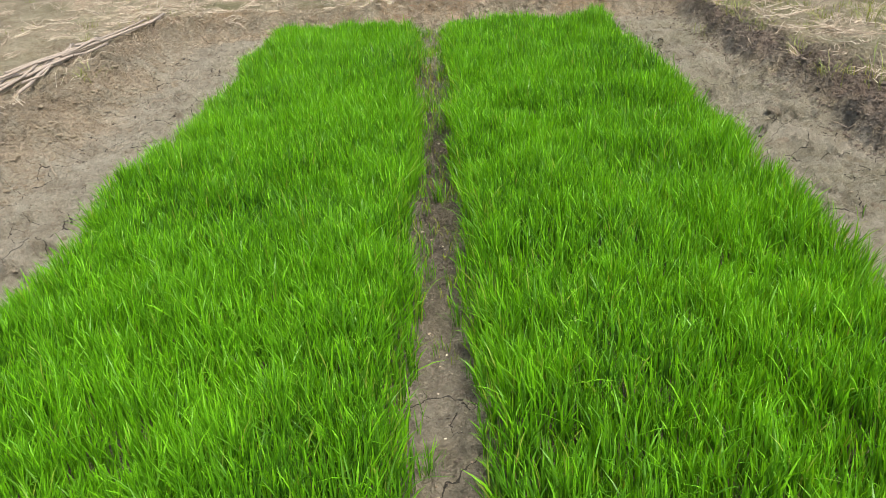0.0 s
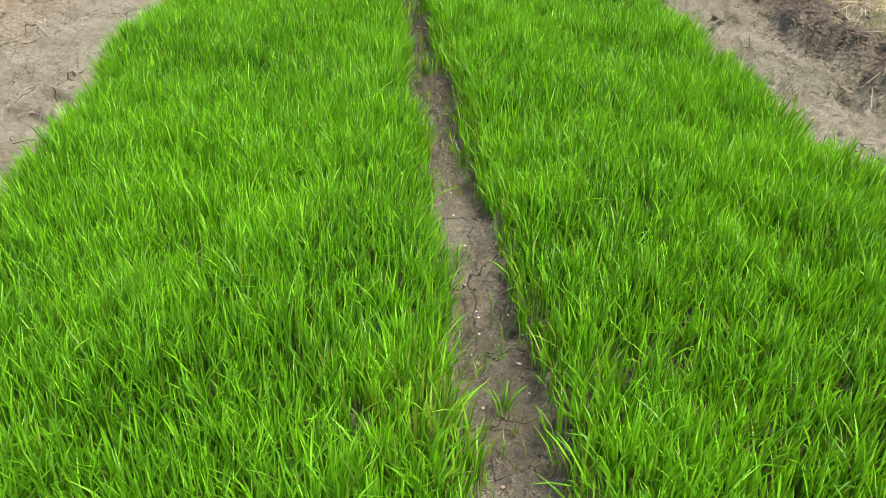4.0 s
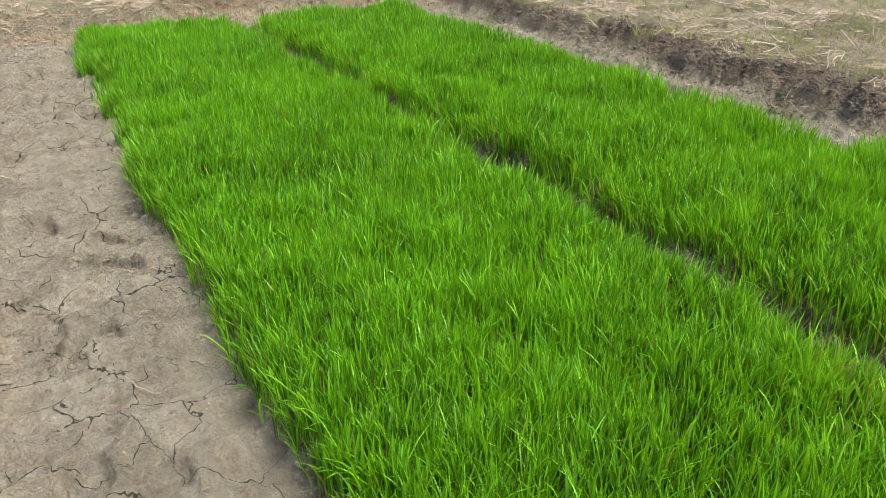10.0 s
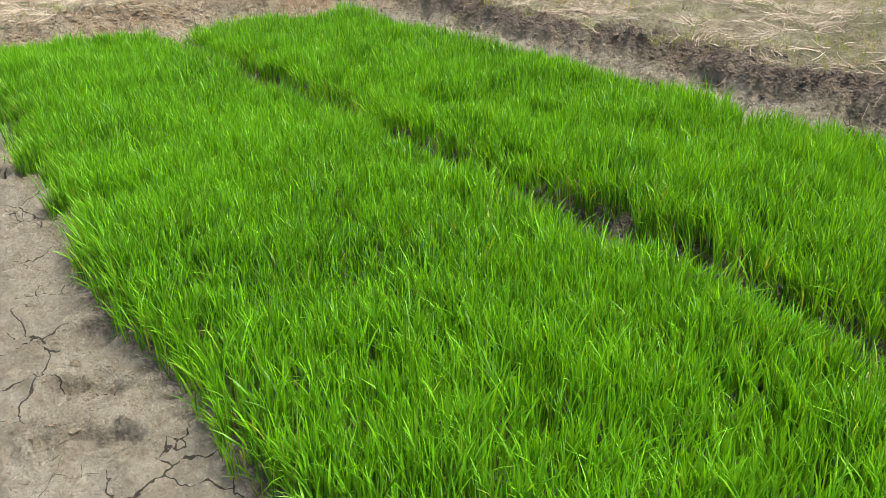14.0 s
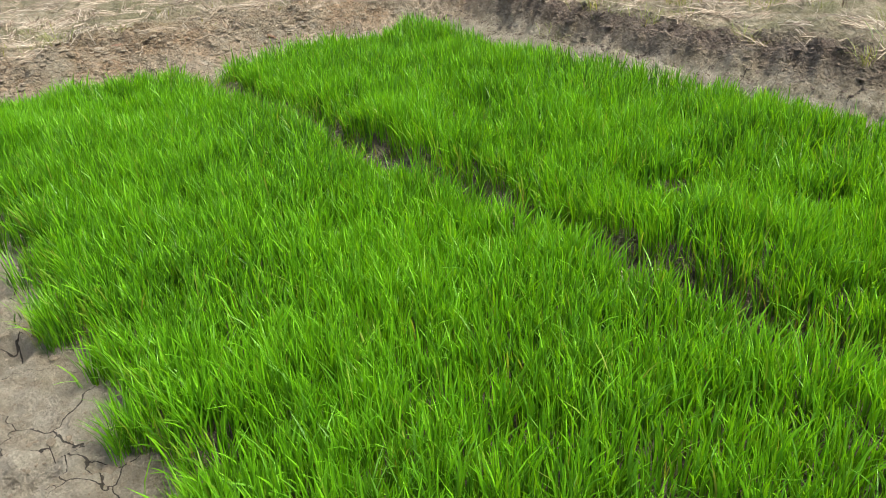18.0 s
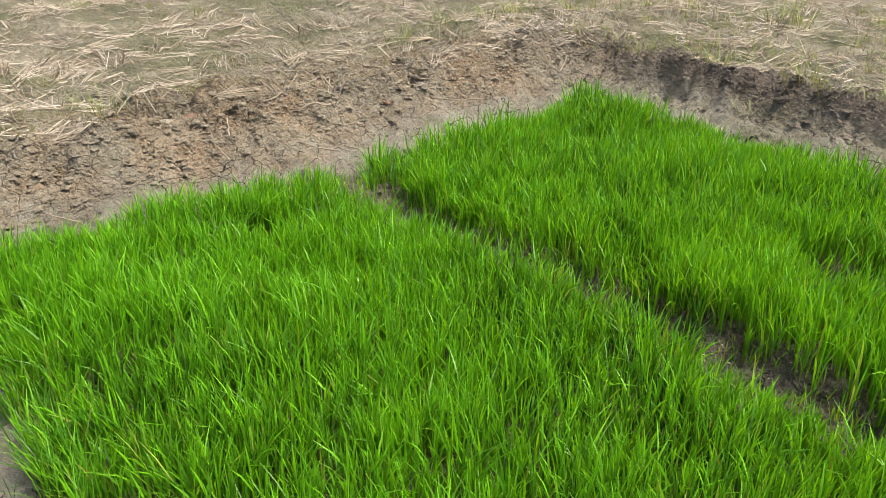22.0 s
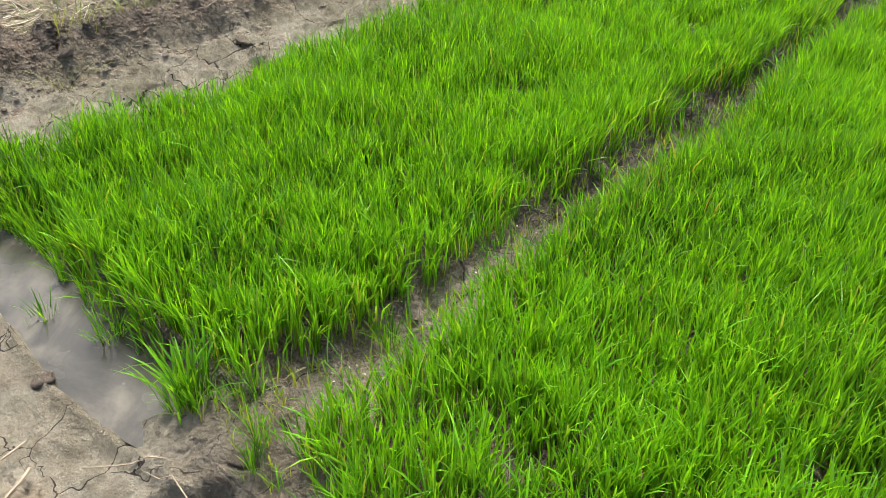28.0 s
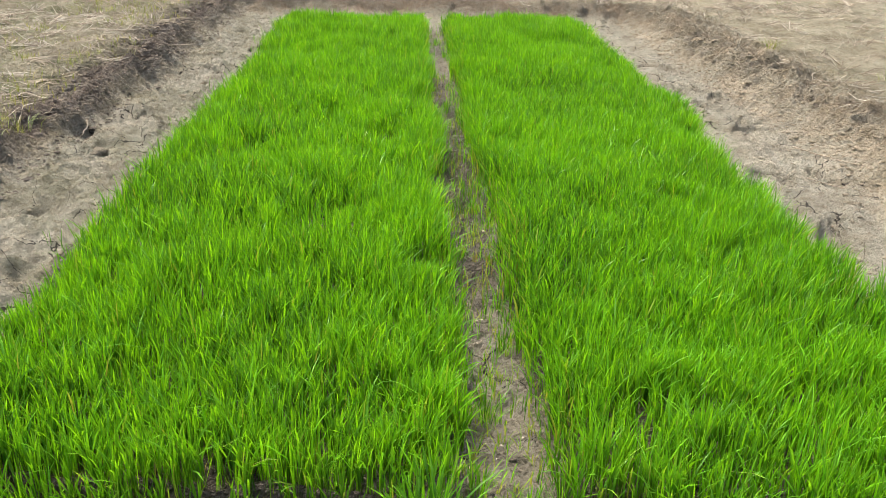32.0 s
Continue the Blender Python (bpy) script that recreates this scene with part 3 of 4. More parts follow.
sprouts("rice_sprouts", 900, (1.45, 1.95, 0.2, 7.9), lambda x, y: step(2.0, 1.5, x) * (0.25 + 0.5 * step(0, 0.6, fbm(x, y, 0.8, 225, 2))), 0.08,
        "sparse thin rice sprouts at the foot of the bed")
sprouts("rice_sprouts", 200, (-1.68, -1.45, 0.2, 8.1), lambda x, y: step(-1.8, -1.55, x) * (0.2 + 0.5 * step(0, 0.6, fbm(x, y, 0.6, 229, 2))), 0.09,
        "sparse thin rice sprouts at the foot of the bed")


# ---- single tufts of rice and of weeds ----
def tuft(name, count, spread, tall, wide, lean, material, label, category, group):
    base = np.zeros((count, 3))
    base[:, :2] = RNG.normal(0, spread, (count, 2))
    away = np.arctan2(base[:, 1], base[:, 0]) + RNG.normal(0, 0.5, count)
    high = np.clip(RNG.normal(tall, 0.22 * tall, count), 0.3 * tall, 1.5 * tall)
    v, loops, starts, along = blades(base, high, np.abs(RNG.normal(lean, 0.2, count)), away, RNG.uniform(0.6, 1.2, count) * wide)
    me = quick_mesh(name, v, loops, starts, [("along", along)])
    me.materials.append(material)
    ob = new(name, me)
    return tagged(ob, label, category, group)


def plant_all(kinds, spots):
    """Set the first thing of each kind at its first spot and copies at the rest: spots are x, y, size."""
    for n, (x, y, size) in enumerate(spots):
        ob = kinds[n % len(kinds)]
        m = pose(x, y, z_at(x, y) - 0.005, 0, 0, RNG.uniform(0, 360))
        if n < len(kinds):
            ob.matrix_basis = m @ Matrix.Scale(size, 4)
        else:
            ob = copy_thing(ob, m)
            ob.scale = (size, size, size)


RICE = [tuft("rice_tuft", 34, 0.022, 0.16, 0.006, 0.35, LEAF, "loose green rice tuft on wet mud beside the bed", "rice tuft", "stray rice tufts") for _ in range(4)]
rice_spots = [(0.22, 7.97, 1.1), (0.25, 7.99, 1.0), (0.19, 7.98, 0.95), (0.23, 7.95, 1.0), (0.08, 7.86, 0.6), (0.62, 7.98, 0.75), (-0.04, 7.95, 0.6), (-0.14, 7.88, 0.7), (0.85, 8.06, 0.6), (1.38, 8.00, 0.7), (-0.09, 8.0, 0.5),
              (-1.56, 5.65, 0.9), (-1.55, 5.85, 1.0), (-1.56, 6.08, 0.9), (-1.54, 6.43, 0.8), (-1.56, 5.30, 0.8), (-1.60, 4.95, 0.7), (-1.55, 7.40, 0.8), (-1.50, 6.9, 0.9),
              (-1.52, 7.75, 0.9), (-1.50, 8.08, 0.8), (0.05, 6.30, 0.6), (0.12, 6.95, 0.6), (-0.06, 7.10, 0.5), (0.03, 7.45, 0.65), (0.08, 5.1, 0.6), (0.0, 3.8, 0.7),
              (0.06, 2.6, 0.6), (-0.05, 1.8, 0.5), (0.0, 1.1, 0.55), (1.62, 4.3, 0.7), (1.68, 3.4, 0.6), (1.63, 2.6, 0.6), (1.66, 1.8, 0.6), (-0.35, 8.12, 0.5), (-0.75, 8.13, 0.55)]
plant_all(RICE, rice_spots)
WEEDS = [tuft("weed_tuft", 26, 0.05, 0.12, 0.0045, 0.85, WEED, "yellowish green grass weed growing through straw", "weed", "field weeds") for _ in range(4)]
weed_spots = [(-0.47, 10.01, 0.7), (2.57, 8.18, 0.9), (-0.48, 9.51, 0.7), (2.65, 7.69, 1.1), (2.23, 9.68, 1.2), (-0.54, 9.01, 0.9), (-0.05, 9.17, 0.6), (2.37, 7.25, 0.9),
              (-2.72, 6.45, 1.2), (2.48, 5.05, 0.9), (2.62, 5.8, 0.9), (-3.5, 8.4, 0.9), (-3.8, 9.3, 1.0), (-4.0, 7.3, 1.0), (-3.2, 1.8, 1.0), (-3.7, 3.0, 0.9)]
while len(weed_spots) < 270:
    x, y = 2.55 + abs(RNG.normal(0, 5.0)), RNG.uniform(-2.0, 16.0)
    if fbm(np.array([x]), np.array([y]), 2.2, 401, 3)[0] > -0.15:
        weed_spots.append((x, y, RNG.uniform(0.6, 1.4)))
while len(weed_spots) < 330:
    x, y = RNG.uniform(-7.0, 4.0), RNG.choice((RNG.uniform(9.3, 15.0), RNG.uniform(-6.0, -1.6)))
    weed_spots.append((x, y, RNG.uniform(0.5, 1.1)))
plant_all(WEEDS, weed_spots)


sprouts("field_weeds", 20000, (2.5, 9.0, -3.0, 14.0), lambda x, y: 0.9 * step(0.05, 0.4, fbm(x, y, 0.45, 411, 3)), 0.055,
        "patches of yellowish green weeds in the harvested field", 0.2, WEED, "weeds")
sprouts("field_weeds", 2600, (-6.0, 3.0, 8.9, 14.0), lambda x, y: 0.7 * step(0.25, 0.6, fbm(x, y, 0.8, 417, 3)), 0.05,
        "thin yellowish weeds between the straw", 0.3, WEED, "weeds")


def far_crop(x, y):
    """Rows of taller crop beyond the field's far corner."""
    edge = 0.68 * (x - 4.8) + 0.73 * (y - 11.7) - 0.3 + 0.2 * fbm(x, y, 1.5, 431, 2)
    return 0.9 * step(0.0, 0.5, edge) * step(4.0, 5.2, x)


sprouts("far_crop", 12000, (4.0, 14.0, 5.0, 16.0), far_crop, 0.28, "bright green rice crop standing beyond the harvested field", 0.1, LEAF, "rice crop")


# ---- straw over the field ----
def lay(cx, cy, a, length, bend, lift, r, rise=None):
    """Stalks that lie on the ground: from a start point along a heading."""
    s = np.linspace(0.0, 1.0, 3)
    ang = a[:, None] + bend[:, None] * (s[None] - 0.5)
    px = cx[:, None] + length[:, None] * s * np.cos(ang)
    py = cy[:, None] + length[:, None] * s * np.sin(ang)
    pz = ground_at(px.ravel(), py.ravel()).reshape(px.shape)
    flat = pz.mean(1, keepdims=True)
    pz = np.maximum(0.5 * pz + 0.5 * flat, pz) + lift[:, None] + (0 if rise is None else rise[:, None] * s)
    rr = np.repeat(r[:, None], 3, 1) * np.array([1.0, 1.0, 0.7])
    return stalks(np.stack([px, py, pz], -1), rr)


def straw_litter(name, count, box, label, size=1.0):
    """Fans of flattened straw, each from one cut root, and loose stalks between them."""
    x0, x1, y0, y1 = box
    cx, cy, ca = RNG.uniform(x0, x1, count), RNG.uniform(y0, y1, count), RNG.uniform(0, 2 * math.pi, count)
    d, _ = outside(cx, cy)
    keep = (d > 0.22) & (RNG.random(count) < (0.24 + 0.66 * step(-0.25, 0.5, fbm(cx, cy, 0.6, 301, 3))) * (0.25 + 0.75 * step(0.30, 0.65, d)))
    cx, cy, ca = cx[keep], cy[keep], ca[keep]
    per = np.where(RNG.random(len(cx)) < 0.55, RNG.integers(7, 20, len(cx)), RNG.integers(1, 4, len(cx)))
    cx, cy, ca = np.repeat(cx, per), np.repeat(cy, per), np.repeat(ca, per)
    n = len(cx)
    a = ca + RNG.normal(0, 0.22, n)
    v, loops, starts = lay(cx + RNG.normal(0, 0.035, n), cy + RNG.normal(0, 0.035, n), a, RNG.uniform(0.04, 0.19, n) * min(size, 1.3), RNG.normal(0, 0.14, n),
                           RNG.uniform(-0.003, 0.010, n), RNG.uniform(0.0012, 0.0031, n) * size, np.abs(RNG.normal(0, 0.02, n)))
    me = quick_mesh(name, v, loops, starts)
    me.materials.append(STRAW)
    return tagged(new(name, me), label, "straw", kind="stuff")


straw_litter("straw_litter", 2000, (-4.5, 4.0, 8.6, 12.5), "flattened pale rice straw strewn over the brown field", 1.1)
straw_litter("straw_litter", 3800, (2.25, 7.0, -2.0, 12.0), "tangled dry rice straw along the dark earth bund", 1.1)
straw_litter("straw_litter", 1500, (-7.0, -2.8, -2.0, 12.0), "scattered dry straw on brown field soil")
straw_litter("straw_litter", 3200, (-6.0, 7.0, -9.0, -1.1), "scattered dry straw on brown field soil")
straw_litter("straw_litter", 1500, (-9.0, 15.0, 12.5, 22.0), "flattened pale rice straw strewn over the brown field", 1.8)
straw_litter("straw_litter", 1300, (7.0, 16.0, -6.0, 12.0), "flattened dry straw among weeds on the field", 1.8)
straw_litter("straw_litter", 800, (-14.0, -6.0, -8.0, 12.0), "scattered dry straw on brown field soil", 1.8)


def stick(name, points, r0, r1, material, sides=7):
    """One round, slightly knobbly stick along points."""
    bm = bmesh.new()
    rings = []
    pts = [Vector(p) for p in points]
    for k, p in enumerate(pts):
        t = (pts[min(k + 1, len(pts) - 1)] - pts[max(k - 1, 0)]).normalized()
        a = t.cross(Vector((0, 0, 1))).normalized()
        b = a.cross(t)
        r = (r0 + (r1 - r0) * k / (len(pts) - 1)) * RNG.uniform(0.88, 1.15)
        rings.append([bm.verts.new(p + r * (math.cos(q) * a + math.sin(q) * b)) for q in (2 * math.pi * j / sides for j in range(sides))])
    for u, w in zip(rings, rings[1:]):
        for j in range(sides):
            bm.faces.new((u[j], u[(j + 1) % sides], w[(j + 1) % sides], w[j])).smooth = True
    bm.faces.new(rings[0][::-1])
    bm.faces.new(rings[-1])
    me = bpy.data.meshes.new(name)
    bm.to_mesh(me)
    bm.free()
    me.materials.append(material)
    return new(name, me)


def straw_clump(n):
    """A cut rice clump pressed flat: stalks that fan out from one root, each a part."""
    root = tagged(new("straw_clump"), "flattened clump of pale dry rice straw on soil", "straw clump", "straw clumps")
    for _ in range(n):
        s = np.linspace(0, 1, 5)
        a, bend, length = RNG.normal(0, 0.38), RNG.normal(0, 0.3), RNG.uniform(0.15, 0.36)
        rise, lift = RNG.uniform(-0.01, 0.05), 0.006 + RNG.uniform(0, 0.02)
        ox, oy = RNG.normal(0, 0.02, 2)
        pts = [(ox + length * q * math.cos(a + bend * q), oy + length * q * math.sin(a + bend * q), lift + rise * q - 0.02 * q * q) for q in s]
        stick("stalk", pts, RNG.uniform(0.0018, 0.0034), 0.0016, STRAW, 5).parent = root
    return root


CLUMPS = [straw_clump(k) for k in (15, 19, 12, 22)]
clump_spots = [(-0.30, 9.10, 1.0), (-0.82, 9.00, 1.0), (0.0, 8.95, 0.9), (-0.28, 9.45, 1.1), (0.9, 9.5, 1.0), (1.30, 8.75, 0.9), (0.3, 9.8, 1.0), (-1.1, 9.6, 1.1), (-1.6, 9.2, 1.0),
               (3.12, 6.42, 1.2), (2.75, 5.4, 1.0), (2.9, 4.6, 1.1), (2.8, 3.8, 1.0), (3.2, 3.2, 1.2), (2.75, 7.2, 1.0), (3.3, 7.8, 1.1), (2.9, 2.4, 1.0), (3.4, 5.4, 1.2),
               (2.65, 9.0, 1.0), (3.6, 8.8, 1.1), (1.9, 9.4, 1.0), (2.7, 1.4, 1.0), (3.3, 0.8, 1.1), (-2.9, 9.4, 1.0), (-3.4, 10.0, 1.0), (-2.2, 9.5, 1.0), (-3.0, 0.6, 0.9)]
plant_all(CLUMPS, clump_spots)


def stubble(name, count, box, label):
    """Short upright cut stalks in clumps left in the field."""
    x0, x1, y0, y1 = box
    cx, cy = RNG.uniform(x0, x1, count), RNG.uniform(y0, y1, count)
    d, _ = outside(cx, cy)
    cx, cy = cx[d > 0.35], cy[d > 0.35]
    per = RNG.integers(3, 12, len(cx))
    cx, cy = np.repeat(cx, per), np.repeat(cy, per)
    n = len(cx)
    bx, by = cx + RNG.normal(0, 0.03, n), cy + RNG.normal(0, 0.03, n)
    q, tilt, tall = RNG.uniform(0, 2 * math.pi, n), np.abs(RNG.normal(1.0, 0.6, n)), RNG.uniform(0.03, 0.10, n)
    s = np.linspace(0, 1, 3)
    z = ground_at(bx, by) - 0.005
    p = np.stack([bx[:, None] + (tall * tilt * np.cos(q))[:, None] * s, by[:, None] + (tall * tilt * np.sin(q))[:, None] * s, z[:, None] + tall[:, None] * s], -1)
    v, loops, starts = stalks(p, np.repeat(RNG.uniform(0.002, 0.0042, n)[:, None], 3, 1))
    me = quick_mesh(name, v, loops, starts)
    me.materials.append(STRAW)
    return tagged(new(name, me), label, "stubble", kind="stuff")


stubble("rice_stubble", 260, (2.4, 9.0, -2.0, 14.0), "short upright rice stubble in the field beyond the bund")
stubble("rice_stubble", 180, (-6.0, 4.0, 8.7, 15.0), "short upright rice stubble in the field beyond the bund")
stubble("rice_stubble", 250, (-7.0, 6.0, -8.0, -1.0), "short upright rice stubble in the harvested field")
stubble("rice_stubble", 250, (-8.0, -2.8, -2.0, 9.0), "short upright rice stubble in the harvested field")


# ---- clods of earth ----
def clod_mesh(name, material, level=2):
    bm = bmesh.new()
    bmesh.ops.create_icosphere(bm, subdivisions=level, radius=1.0)
    off = Vector(RNG.uniform(-50, 50, 3))
    for v in bm.verts:
        k = 1 + 0.3 * noise.noise(v.co * 1.1 + off) + 0.3 * noise.noise(v.co * 2.7 + off) + 0.15 * noise.noise(v.co * 6.0 + off)
        v.co = Vector((v.co.x * k, v.co.y * k * 0.8, v.co.z * k * 0.45))
    me = bpy.data.meshes.new(name)
    for face in bm.faces:
        face.smooth = True
    bm.to_mesh(me)
    bm.free()
    me.materials.append(material)
    return me


def clods(material, label, group, spots, kinds=4):
    meshes = [clod_mesh("soil_clod", material, 3) for _ in range(kinds)]
    for n, (x, y, r) in enumerate(spots):
        ob = tagged(new("soil_clod", meshes[n % kinds]), label, "soil clod", group)
        ob.matrix_basis = pose(x, y, z_at(x, y) - 0.4 * r, RNG.uniform(-25, 25), RNG.uniform(-25, 25), RNG.uniform(0, 360)) @ Matrix.Scale(r, 4)


def along_bund(side, count):
    """Spots for clods on one side's bund."""
    spots = []
    x0, x1, y0, y1 = TRENCH
    while len(spots) < count:
        q = abs(RNG.normal(0.28, 0.2))
        t = RNG.uniform(-0.5, 8.6)
        x, y = {"w": (x0 - q, t), "e": (x1 + q * 0.7, t), "n": (RNG.uniform(-2.3, 2.3), y1 + q)}[side]
        spots.append((x, y, RNG.choice((0.016, 0.022, 0.03, 0.04), p=(0.4, 0.3, 0.2, 0.1))))
    return spots


clods(CLOD, "crumbly brown clod of dry earth on the bund", "bund clods", along_bund("w", 40) + [(-2.22, 6.93, 0.08), (-2.56, 4.14, 0.08)])
clods(DARK_CLOD, "brown crumbly clod of dug earth on the bund", "dark bund clods", along_bund("e", 60))
clods(CLOD, "grey brown clod of cracked earth on the bund", "end bund clods", along_bund("n", 26))
clods(RED_CLOD, "reddish brown clod of earth with root fibres", "red clods", [(-0.22, 8.90, 0.08), (-0.14, 8.88, 0.055), (0.73, 8.62, 0.05), (0.85, 8.66, 0.04)], 2)
clods(DARK_CLOD, "dark clod of wet mud in the trench", "trench clods", [(-0.26, 8.12, 0.045), (-0.03, 7.99, 0.05), (0.60, 8.19, 0.045), (0.02, 7.86, 0.04), (-0.08, 8.08, 0.03)])
clods(PALE_CLOD, "pale lump of trodden mud in the trench", "trench lumps", [(2.1, 4.9, 0.06), (1.98, 5.7, 0.05), (2.0, 3.4, 0.05), (1.9, 4.3, 0.045), (2.12, 6.4, 0.05), (1.95, 2.9, 0.05), (2.05, 2.1, 0.045), (1.8, 5.1, 0.04), (-1.98, 7.0, 0.04), (-2.15, 5.5, 0.045), (-1.75, 8.25, 0.05), (0.9, 8.4, 0.05), (0.2, 8.42, 0.045), (-0.5, 8.4, 0.04)])


def crumbs(name, material, count, spots, size, label):
    """Small crumbs of earth, joined."""
    shape = clod_mesh("crumb", material, 1)
    co = np.array([v.co[:] for v in shape.vertices])
    tri = np.array([p.vertices[:] for p in shape.polygons]).ravel()
    x, y = spots(count)
    r = size * np.exp(RNG.normal(0, 0.45, count))
    z = ground_at(x, y) - 0.12 * r
    turn, squash = RNG.uniform(0, 2 * math.pi, count), RNG.uniform(0.5, 1.5, (count, 3)) * np.array([1, 1, 0.7])
    p = co[None] * squash[:, None] * r[:, None, None]
    c, s = np.cos(turn)[:, None], np.sin(turn)[:, None]
    v = np.stack([p[..., 0] * c - p[..., 1] * s, p[..., 0] * s + p[..., 1] * c, p[..., 2]], -1) + np.stack([x, y, z], -1)[:, None]
    loops = (tri[None] + len(co) * np.arange(count)[:, None]).ravel()
    me = quick_mesh(name, v.reshape(-1, 3), loops, np.arange(0, len(loops), 3))
    me.polygons.foreach_set("use_smooth", np.zeros(len(me.polygons), bool))
    me.materials.append(material)
    bpy.data.meshes.remove(shape)
    return tagged(new(name, me), label, "soil crumbs", kind="stuff")


X0, X1, Y0, Y1 = TRENCH
crumbs("soil_crumbs", CLOD, 6000, lambda n: (X0 + 0.0 - np.abs(RNG.normal(0.25, 0.22, n)), RNG.uniform(-1, 9, n)), 0.010, "brown crumbs of dry earth on the bund")
crumbs("soil_crumbs", DARK_CLOD, 4500, lambda n: (X1 - 0.02 + np.abs(RNG.normal(0.1, 0.28, n)), RNG.uniform(-1, 9, n)), 0.009, "brown crumbs of dug earth on the bund")
crumbs("soil_crumbs", CLOD, 5000, lambda n: (RNG.uniform(-2.6, 2.6, n), Y1 + 0.02 + np.abs(RNG.normal(0.2, 0.22, n))), 0.010, "brown crumbs of dug earth on the end bund")
crumbs("soil_crumbs", PALE_CLOD, 2600, lambda n: (RNG.uniform(-2.6, 2.6, n), Y1 - 0.05 + np.abs(RNG.normal(0.15, 0.3, n))), 0.008, "grey brown crumbs of earth on the bund")
crumbs("mud_crumbs", PALE_CLOD, 4200, lambda n: (RNG.uniform(-2.35, -1.58, n), RNG.uniform(-0.3, 8.3, n)), 0.0055, "small crumbs of dried mud in the trench")
crumbs("mud_crumbs", PALE_CLOD, 1400, lambda n: (RNG.uniform(1.5, 2.25, n), RNG.uniform(-0.3, 8.3, n)), 0.006, "small crumbs of dried mud in the trench")
crumbs("mud_crumbs", DARK_CLOD, 1500, lambda n: (RNG.normal(0.04, 0.07, n), RNG.uniform(0.1, 8.2, n)), 0.005, "small dark crumbs of mud in the furrow")
crumbs("husk_flecks", STRAW, 500, lambda n: (RNG.normal(0.03, 0.07, n), RNG.uniform(0.1, 7.9, n)), 0.0035, "pale rice husks lying in the furrow")


# ---- water at the end of the beds ----
def puddle(px, py, rx, ry, label):
    bm = bmesh.new()
    ring = []
    for k in range(72):
        q = 2 * math.pi * k / 72
        c, s = math.cos(q), math.sin(q)
        f = 1.2 * (abs(c) ** 4 + abs(s) ** 4) ** -0.25 * (1 + 0.03 * math.sin(5 * q) + 0.02 * math.sin(11 * q + 1))
        x = px + rx * f * c
        ring.append(bm.verts.new((x, py + ry * f * s + 0.05 * math.sin(3 * x), -0.016)))
    bm.faces.new(ring)
    me = bpy.data.meshes.new("water")
    bm.to_mesh(me)
    bm.free()
    me.materials.append(WATER)
    tagged(new("water", me), label, "puddle", kind="structure")


puddle(*PUDDLES[0], "shallow murky puddle at the head of the bed")
puddle(*PUDDLES[1], "shallow murky puddle between bed and bund")


# ---- dead branches, sticks and scraps ----
def run_of(x0, y0, x1, y1, lift, n=9, wave=0.02):
    out = []
    for k in range(n):
        f = k / (n - 1)
        x, y = x0 + (x1 - x0) * f + RNG.normal(0, wave), y0 + (y1 - y0) * f + RNG.normal(0, wave)
        out.append((x, y, lift))
    top = max(z_at(x, y) for x, y, _ in out)
    low = [z_at(x, y) for x, y, _ in out]
    base = 0.6 * top + 0.4 * sum(low) / len(low)
    return [(x, y, max(base, z + 0.01) + lift) for (x, y, _), z in zip(out, low)]


bundle = tagged(new("branch_bundle"), "pile of bleached dry branches lying on the bund", "branches")
bundle.location = (-3.3, 7.3, z_at(-3.3, 7.3))
for x0, y0, x1, y1, r, lift in ((-3.50, 5.40, -3.22, 7.70, 0.016, 0.012), (-3.42, 5.55, -3.02, 7.35, 0.014, 0.03), (-3.52, 5.90, -2.96, 7.55, 0.015, 0.055),
                                (-3.28, 5.60, -3.30, 7.60, 0.012, 0.045), (-3.16, 5.75, -3.34, 7.75, 0.012, 0.06), (-3.30, 7.00, -2.92, 9.05, 0.017, 0.02),
                                (-3.20, 7.10, -2.84, 8.95, 0.015, 0.04), (-3.44, 6.60, -2.98, 8.70, 0.012, 0.065), (-3.20, 5.50, -3.46, 7.00, 0.012, 0.075),
                                (-3.06, 5.95, -3.24, 7.50, 0.013, 0.03), (-3.38, 6.10, -3.05, 7.90, 0.011, 0.085)):
    ob = stick("branch", [Vector(p) - bundle.location for p in run_of(x0, y0, x1, y1, lift, 7, 0.009)], r, r * 0.75, BRANCH)
    ob.parent = bundle
for x0, y0, x1, y1 in ((-3.26, 7.45, -3.42, 7.85), (-3.22, 7.5, -3.00, 7.72), (-3.18, 7.4, -3.10, 7.75), (-3.02, 6.0, -2.94, 6.3), (-3.45, 6.4, -3.58, 6.75)):
    ob = stick("twig", [Vector(p) - bundle.location for p in run_of(x0, y0, x1, y1, 0.09, 5, 0.008)], 0.010, 0.006, BRANCH)
    ob.parent = bundle


def loose_stick(x, y, turn, length, r, label, material=STRAW):
    c, s = math.cos(radians(turn)) * length / 2, math.sin(radians(turn)) * length / 2
    ob = stick("stick", run_of(x - c, y - s, x + c, y + s, 0.4 * r, 6, 0.004), 0.6 * r, 0.35 * r, material)
    return tagged(ob, label, "stick", "loose sticks")


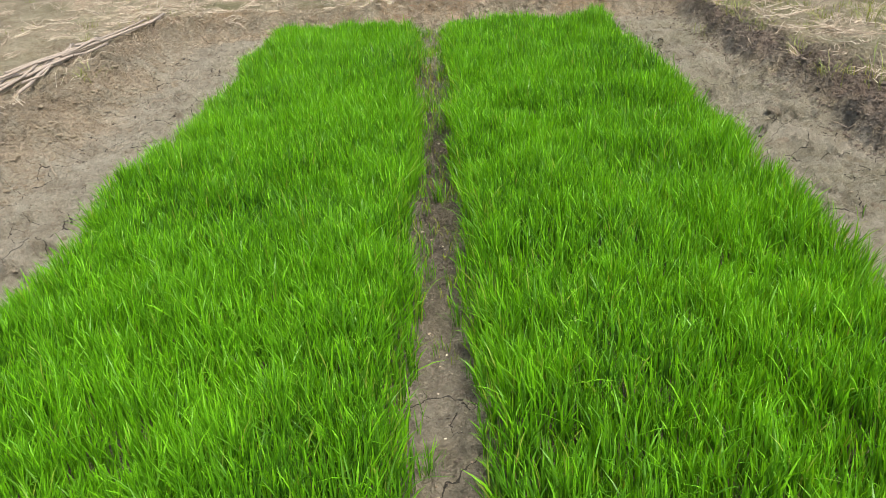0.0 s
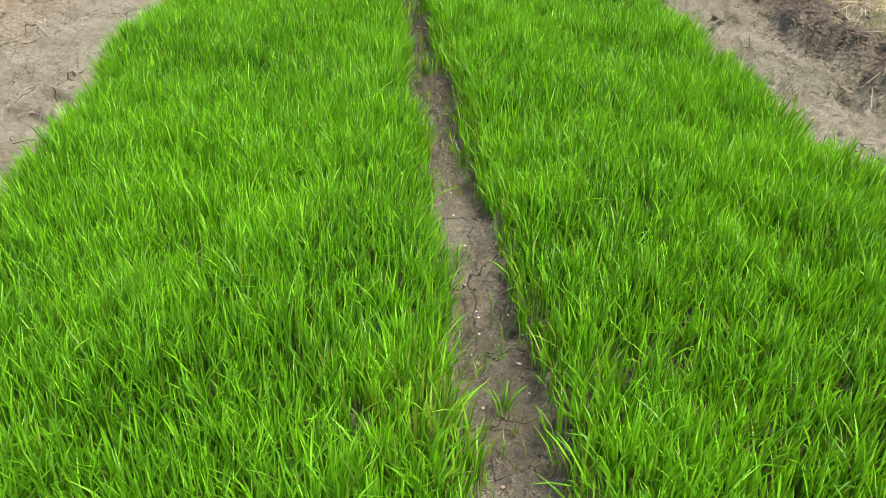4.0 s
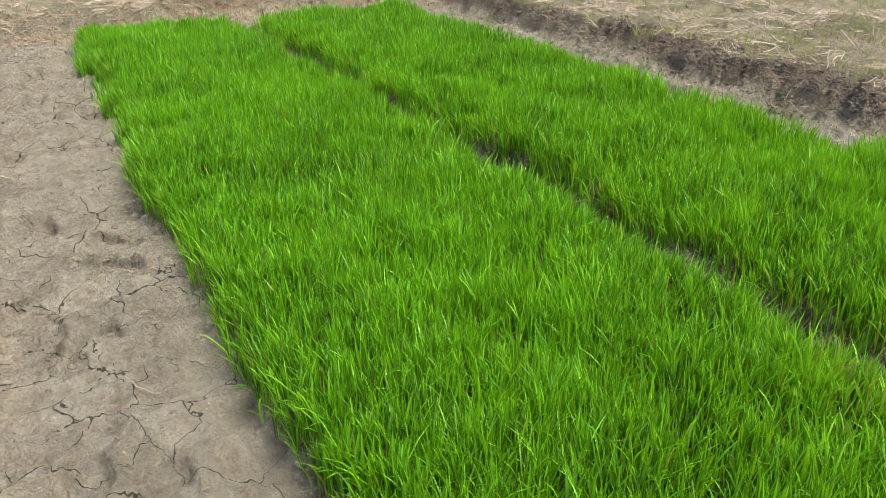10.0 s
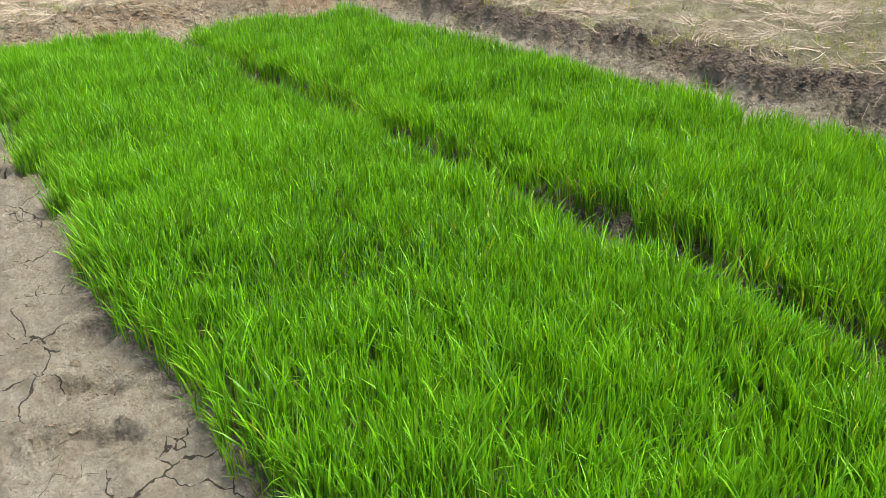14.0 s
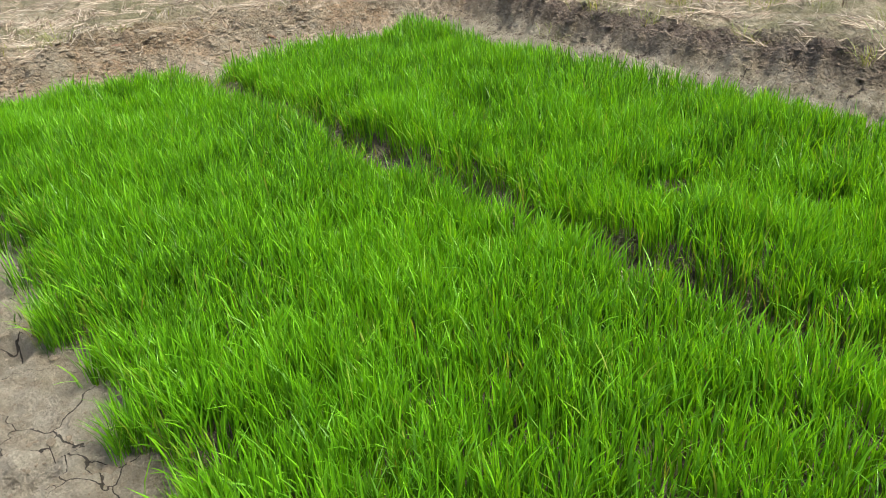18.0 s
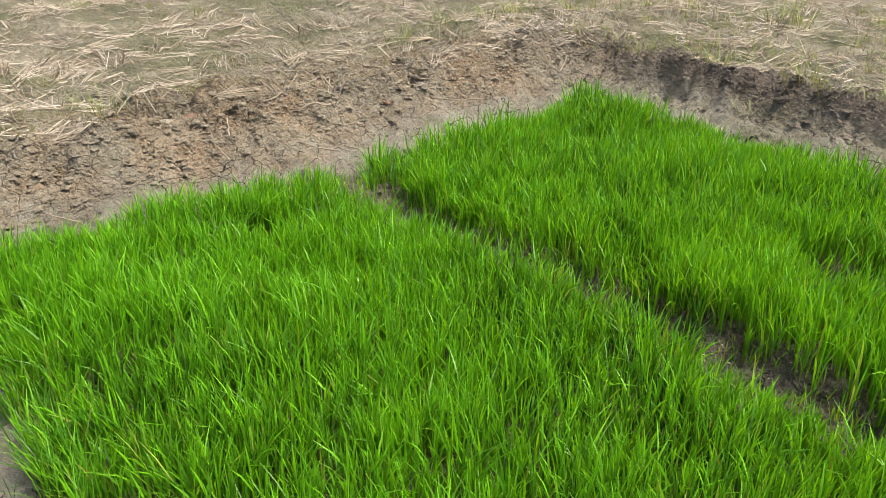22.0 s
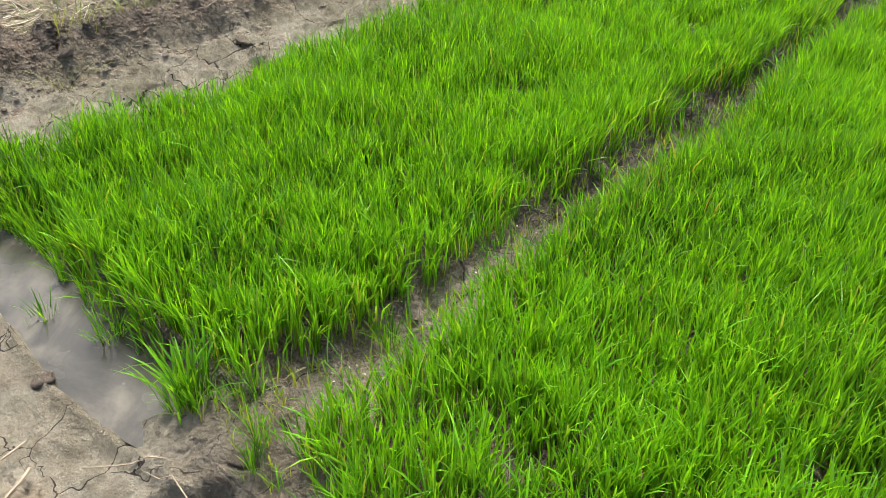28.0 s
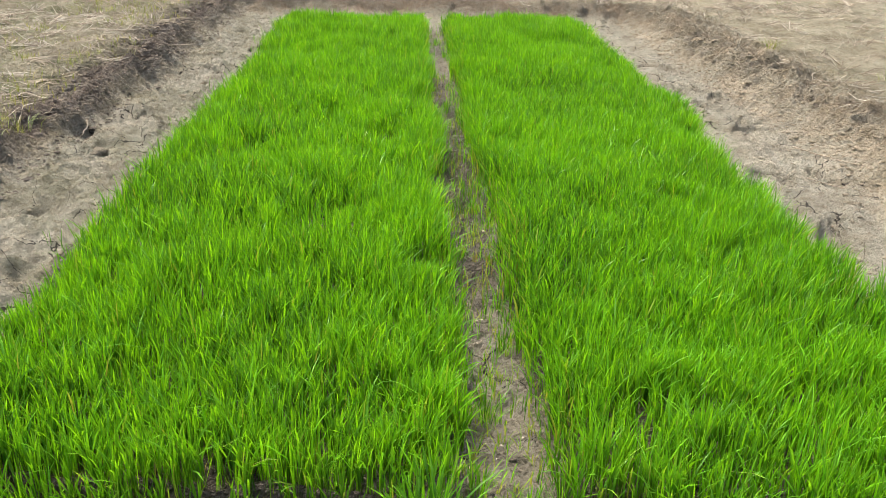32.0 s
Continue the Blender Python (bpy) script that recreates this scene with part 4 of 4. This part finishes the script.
for x, y, turn, length, r in ((-1.95, 2.25, -55, 0.14, 0.004), (-2.35, 4.75, 120, 0.5, 0.006), (-2.10, 6.3, 60, 0.4, 0.005), (-2.2, 5.2, 130, 0.35, 0.005), (1.75, 8.15, 25, 0.5, 0.006),
                              (0.37, 8.43, 100, 0.22, 0.005), (-0.23, 8.56, 75, 0.3, 0.005), (-1.0, 8.53, 110, 0.25, 0.005), (1.24, 8.5, 140, 0.3, 0.006), (0.45, 8.95, 20, 0.55, 0.005),
                              (2.28, 3.3, 60, 0.3, 0.006), (2.32, 4.5, 100, 0.25, 0.006), (2.30, 2.4, 20, 0.35, 0.008), (0.38, 8.69, 160, 0.2, 0.009), (0.24, 8.45, 120, 0.22, 0.007),
                              (-0.11, 8.69, 60, 0.2, 0.007), (-0.02, 8.15, 10, 0.25, 0.004), (0.15, 8.20, 50, 0.2, 0.004), (0.10, 7.75, 80, 0.12, 0.003), (2.2, 8.5, 30, 0.4, 0.006),
                              (-2.45, 7.4, 40, 0.3, 0.005), (-2.5, 3.1, 110, 0.25, 0.005), (-2.62, 1.8, 30, 0.3, 0.006), (2.42, 6.3, 80, 0.3, 0.006), (1.9, 8.25, 15, 0.35, 0.005)):
    loose_stick(x, y, turn, length, r, "pale dry stalk lying on bare earth")
loose_stick(0.3, -3.6, 5, 0.6, 0.012, "short yellowish bamboo stick lying on the field", BRANCH)


def scrap(x, y, size):
    """A crumpled white scrap."""
    bm = bmesh.new()
    bmesh.ops.create_grid(bm, x_segments=5, y_segments=4, size=0.5)
    for v in bm.verts:
        v.co.z = 0.18 * noise.noise(v.co * 3 + Vector((x, y, 0))) + 0.1
    ext = bmesh.ops.extrude_face_region(bm, geom=bm.faces[:])
    for v in (g for g in ext["geom"] if isinstance(g, bmesh.types.BMVert)):
        v.co.z += 0.05
    me = bpy.data.meshes.new("scrap")
    bm.to_mesh(me)
    bm.free()
    me.materials.append(SCRAP)
    ob = tagged(new("scrap", me), "small crumpled white scrap on the mud", "litter", "white scraps")
    ob.matrix_basis = pose(x, y, z_at(x, y) - 0.02 * size, 10, 20, RNG.uniform(0, 360)) @ Matrix.Diagonal((size, size * 0.6, size, 1))


for x, y, size in ((2.24, 4.95, 0.024), (1.12, 8.66, 0.03), (0.62, 8.8, 0.025)):
    scrap(x, y, size)
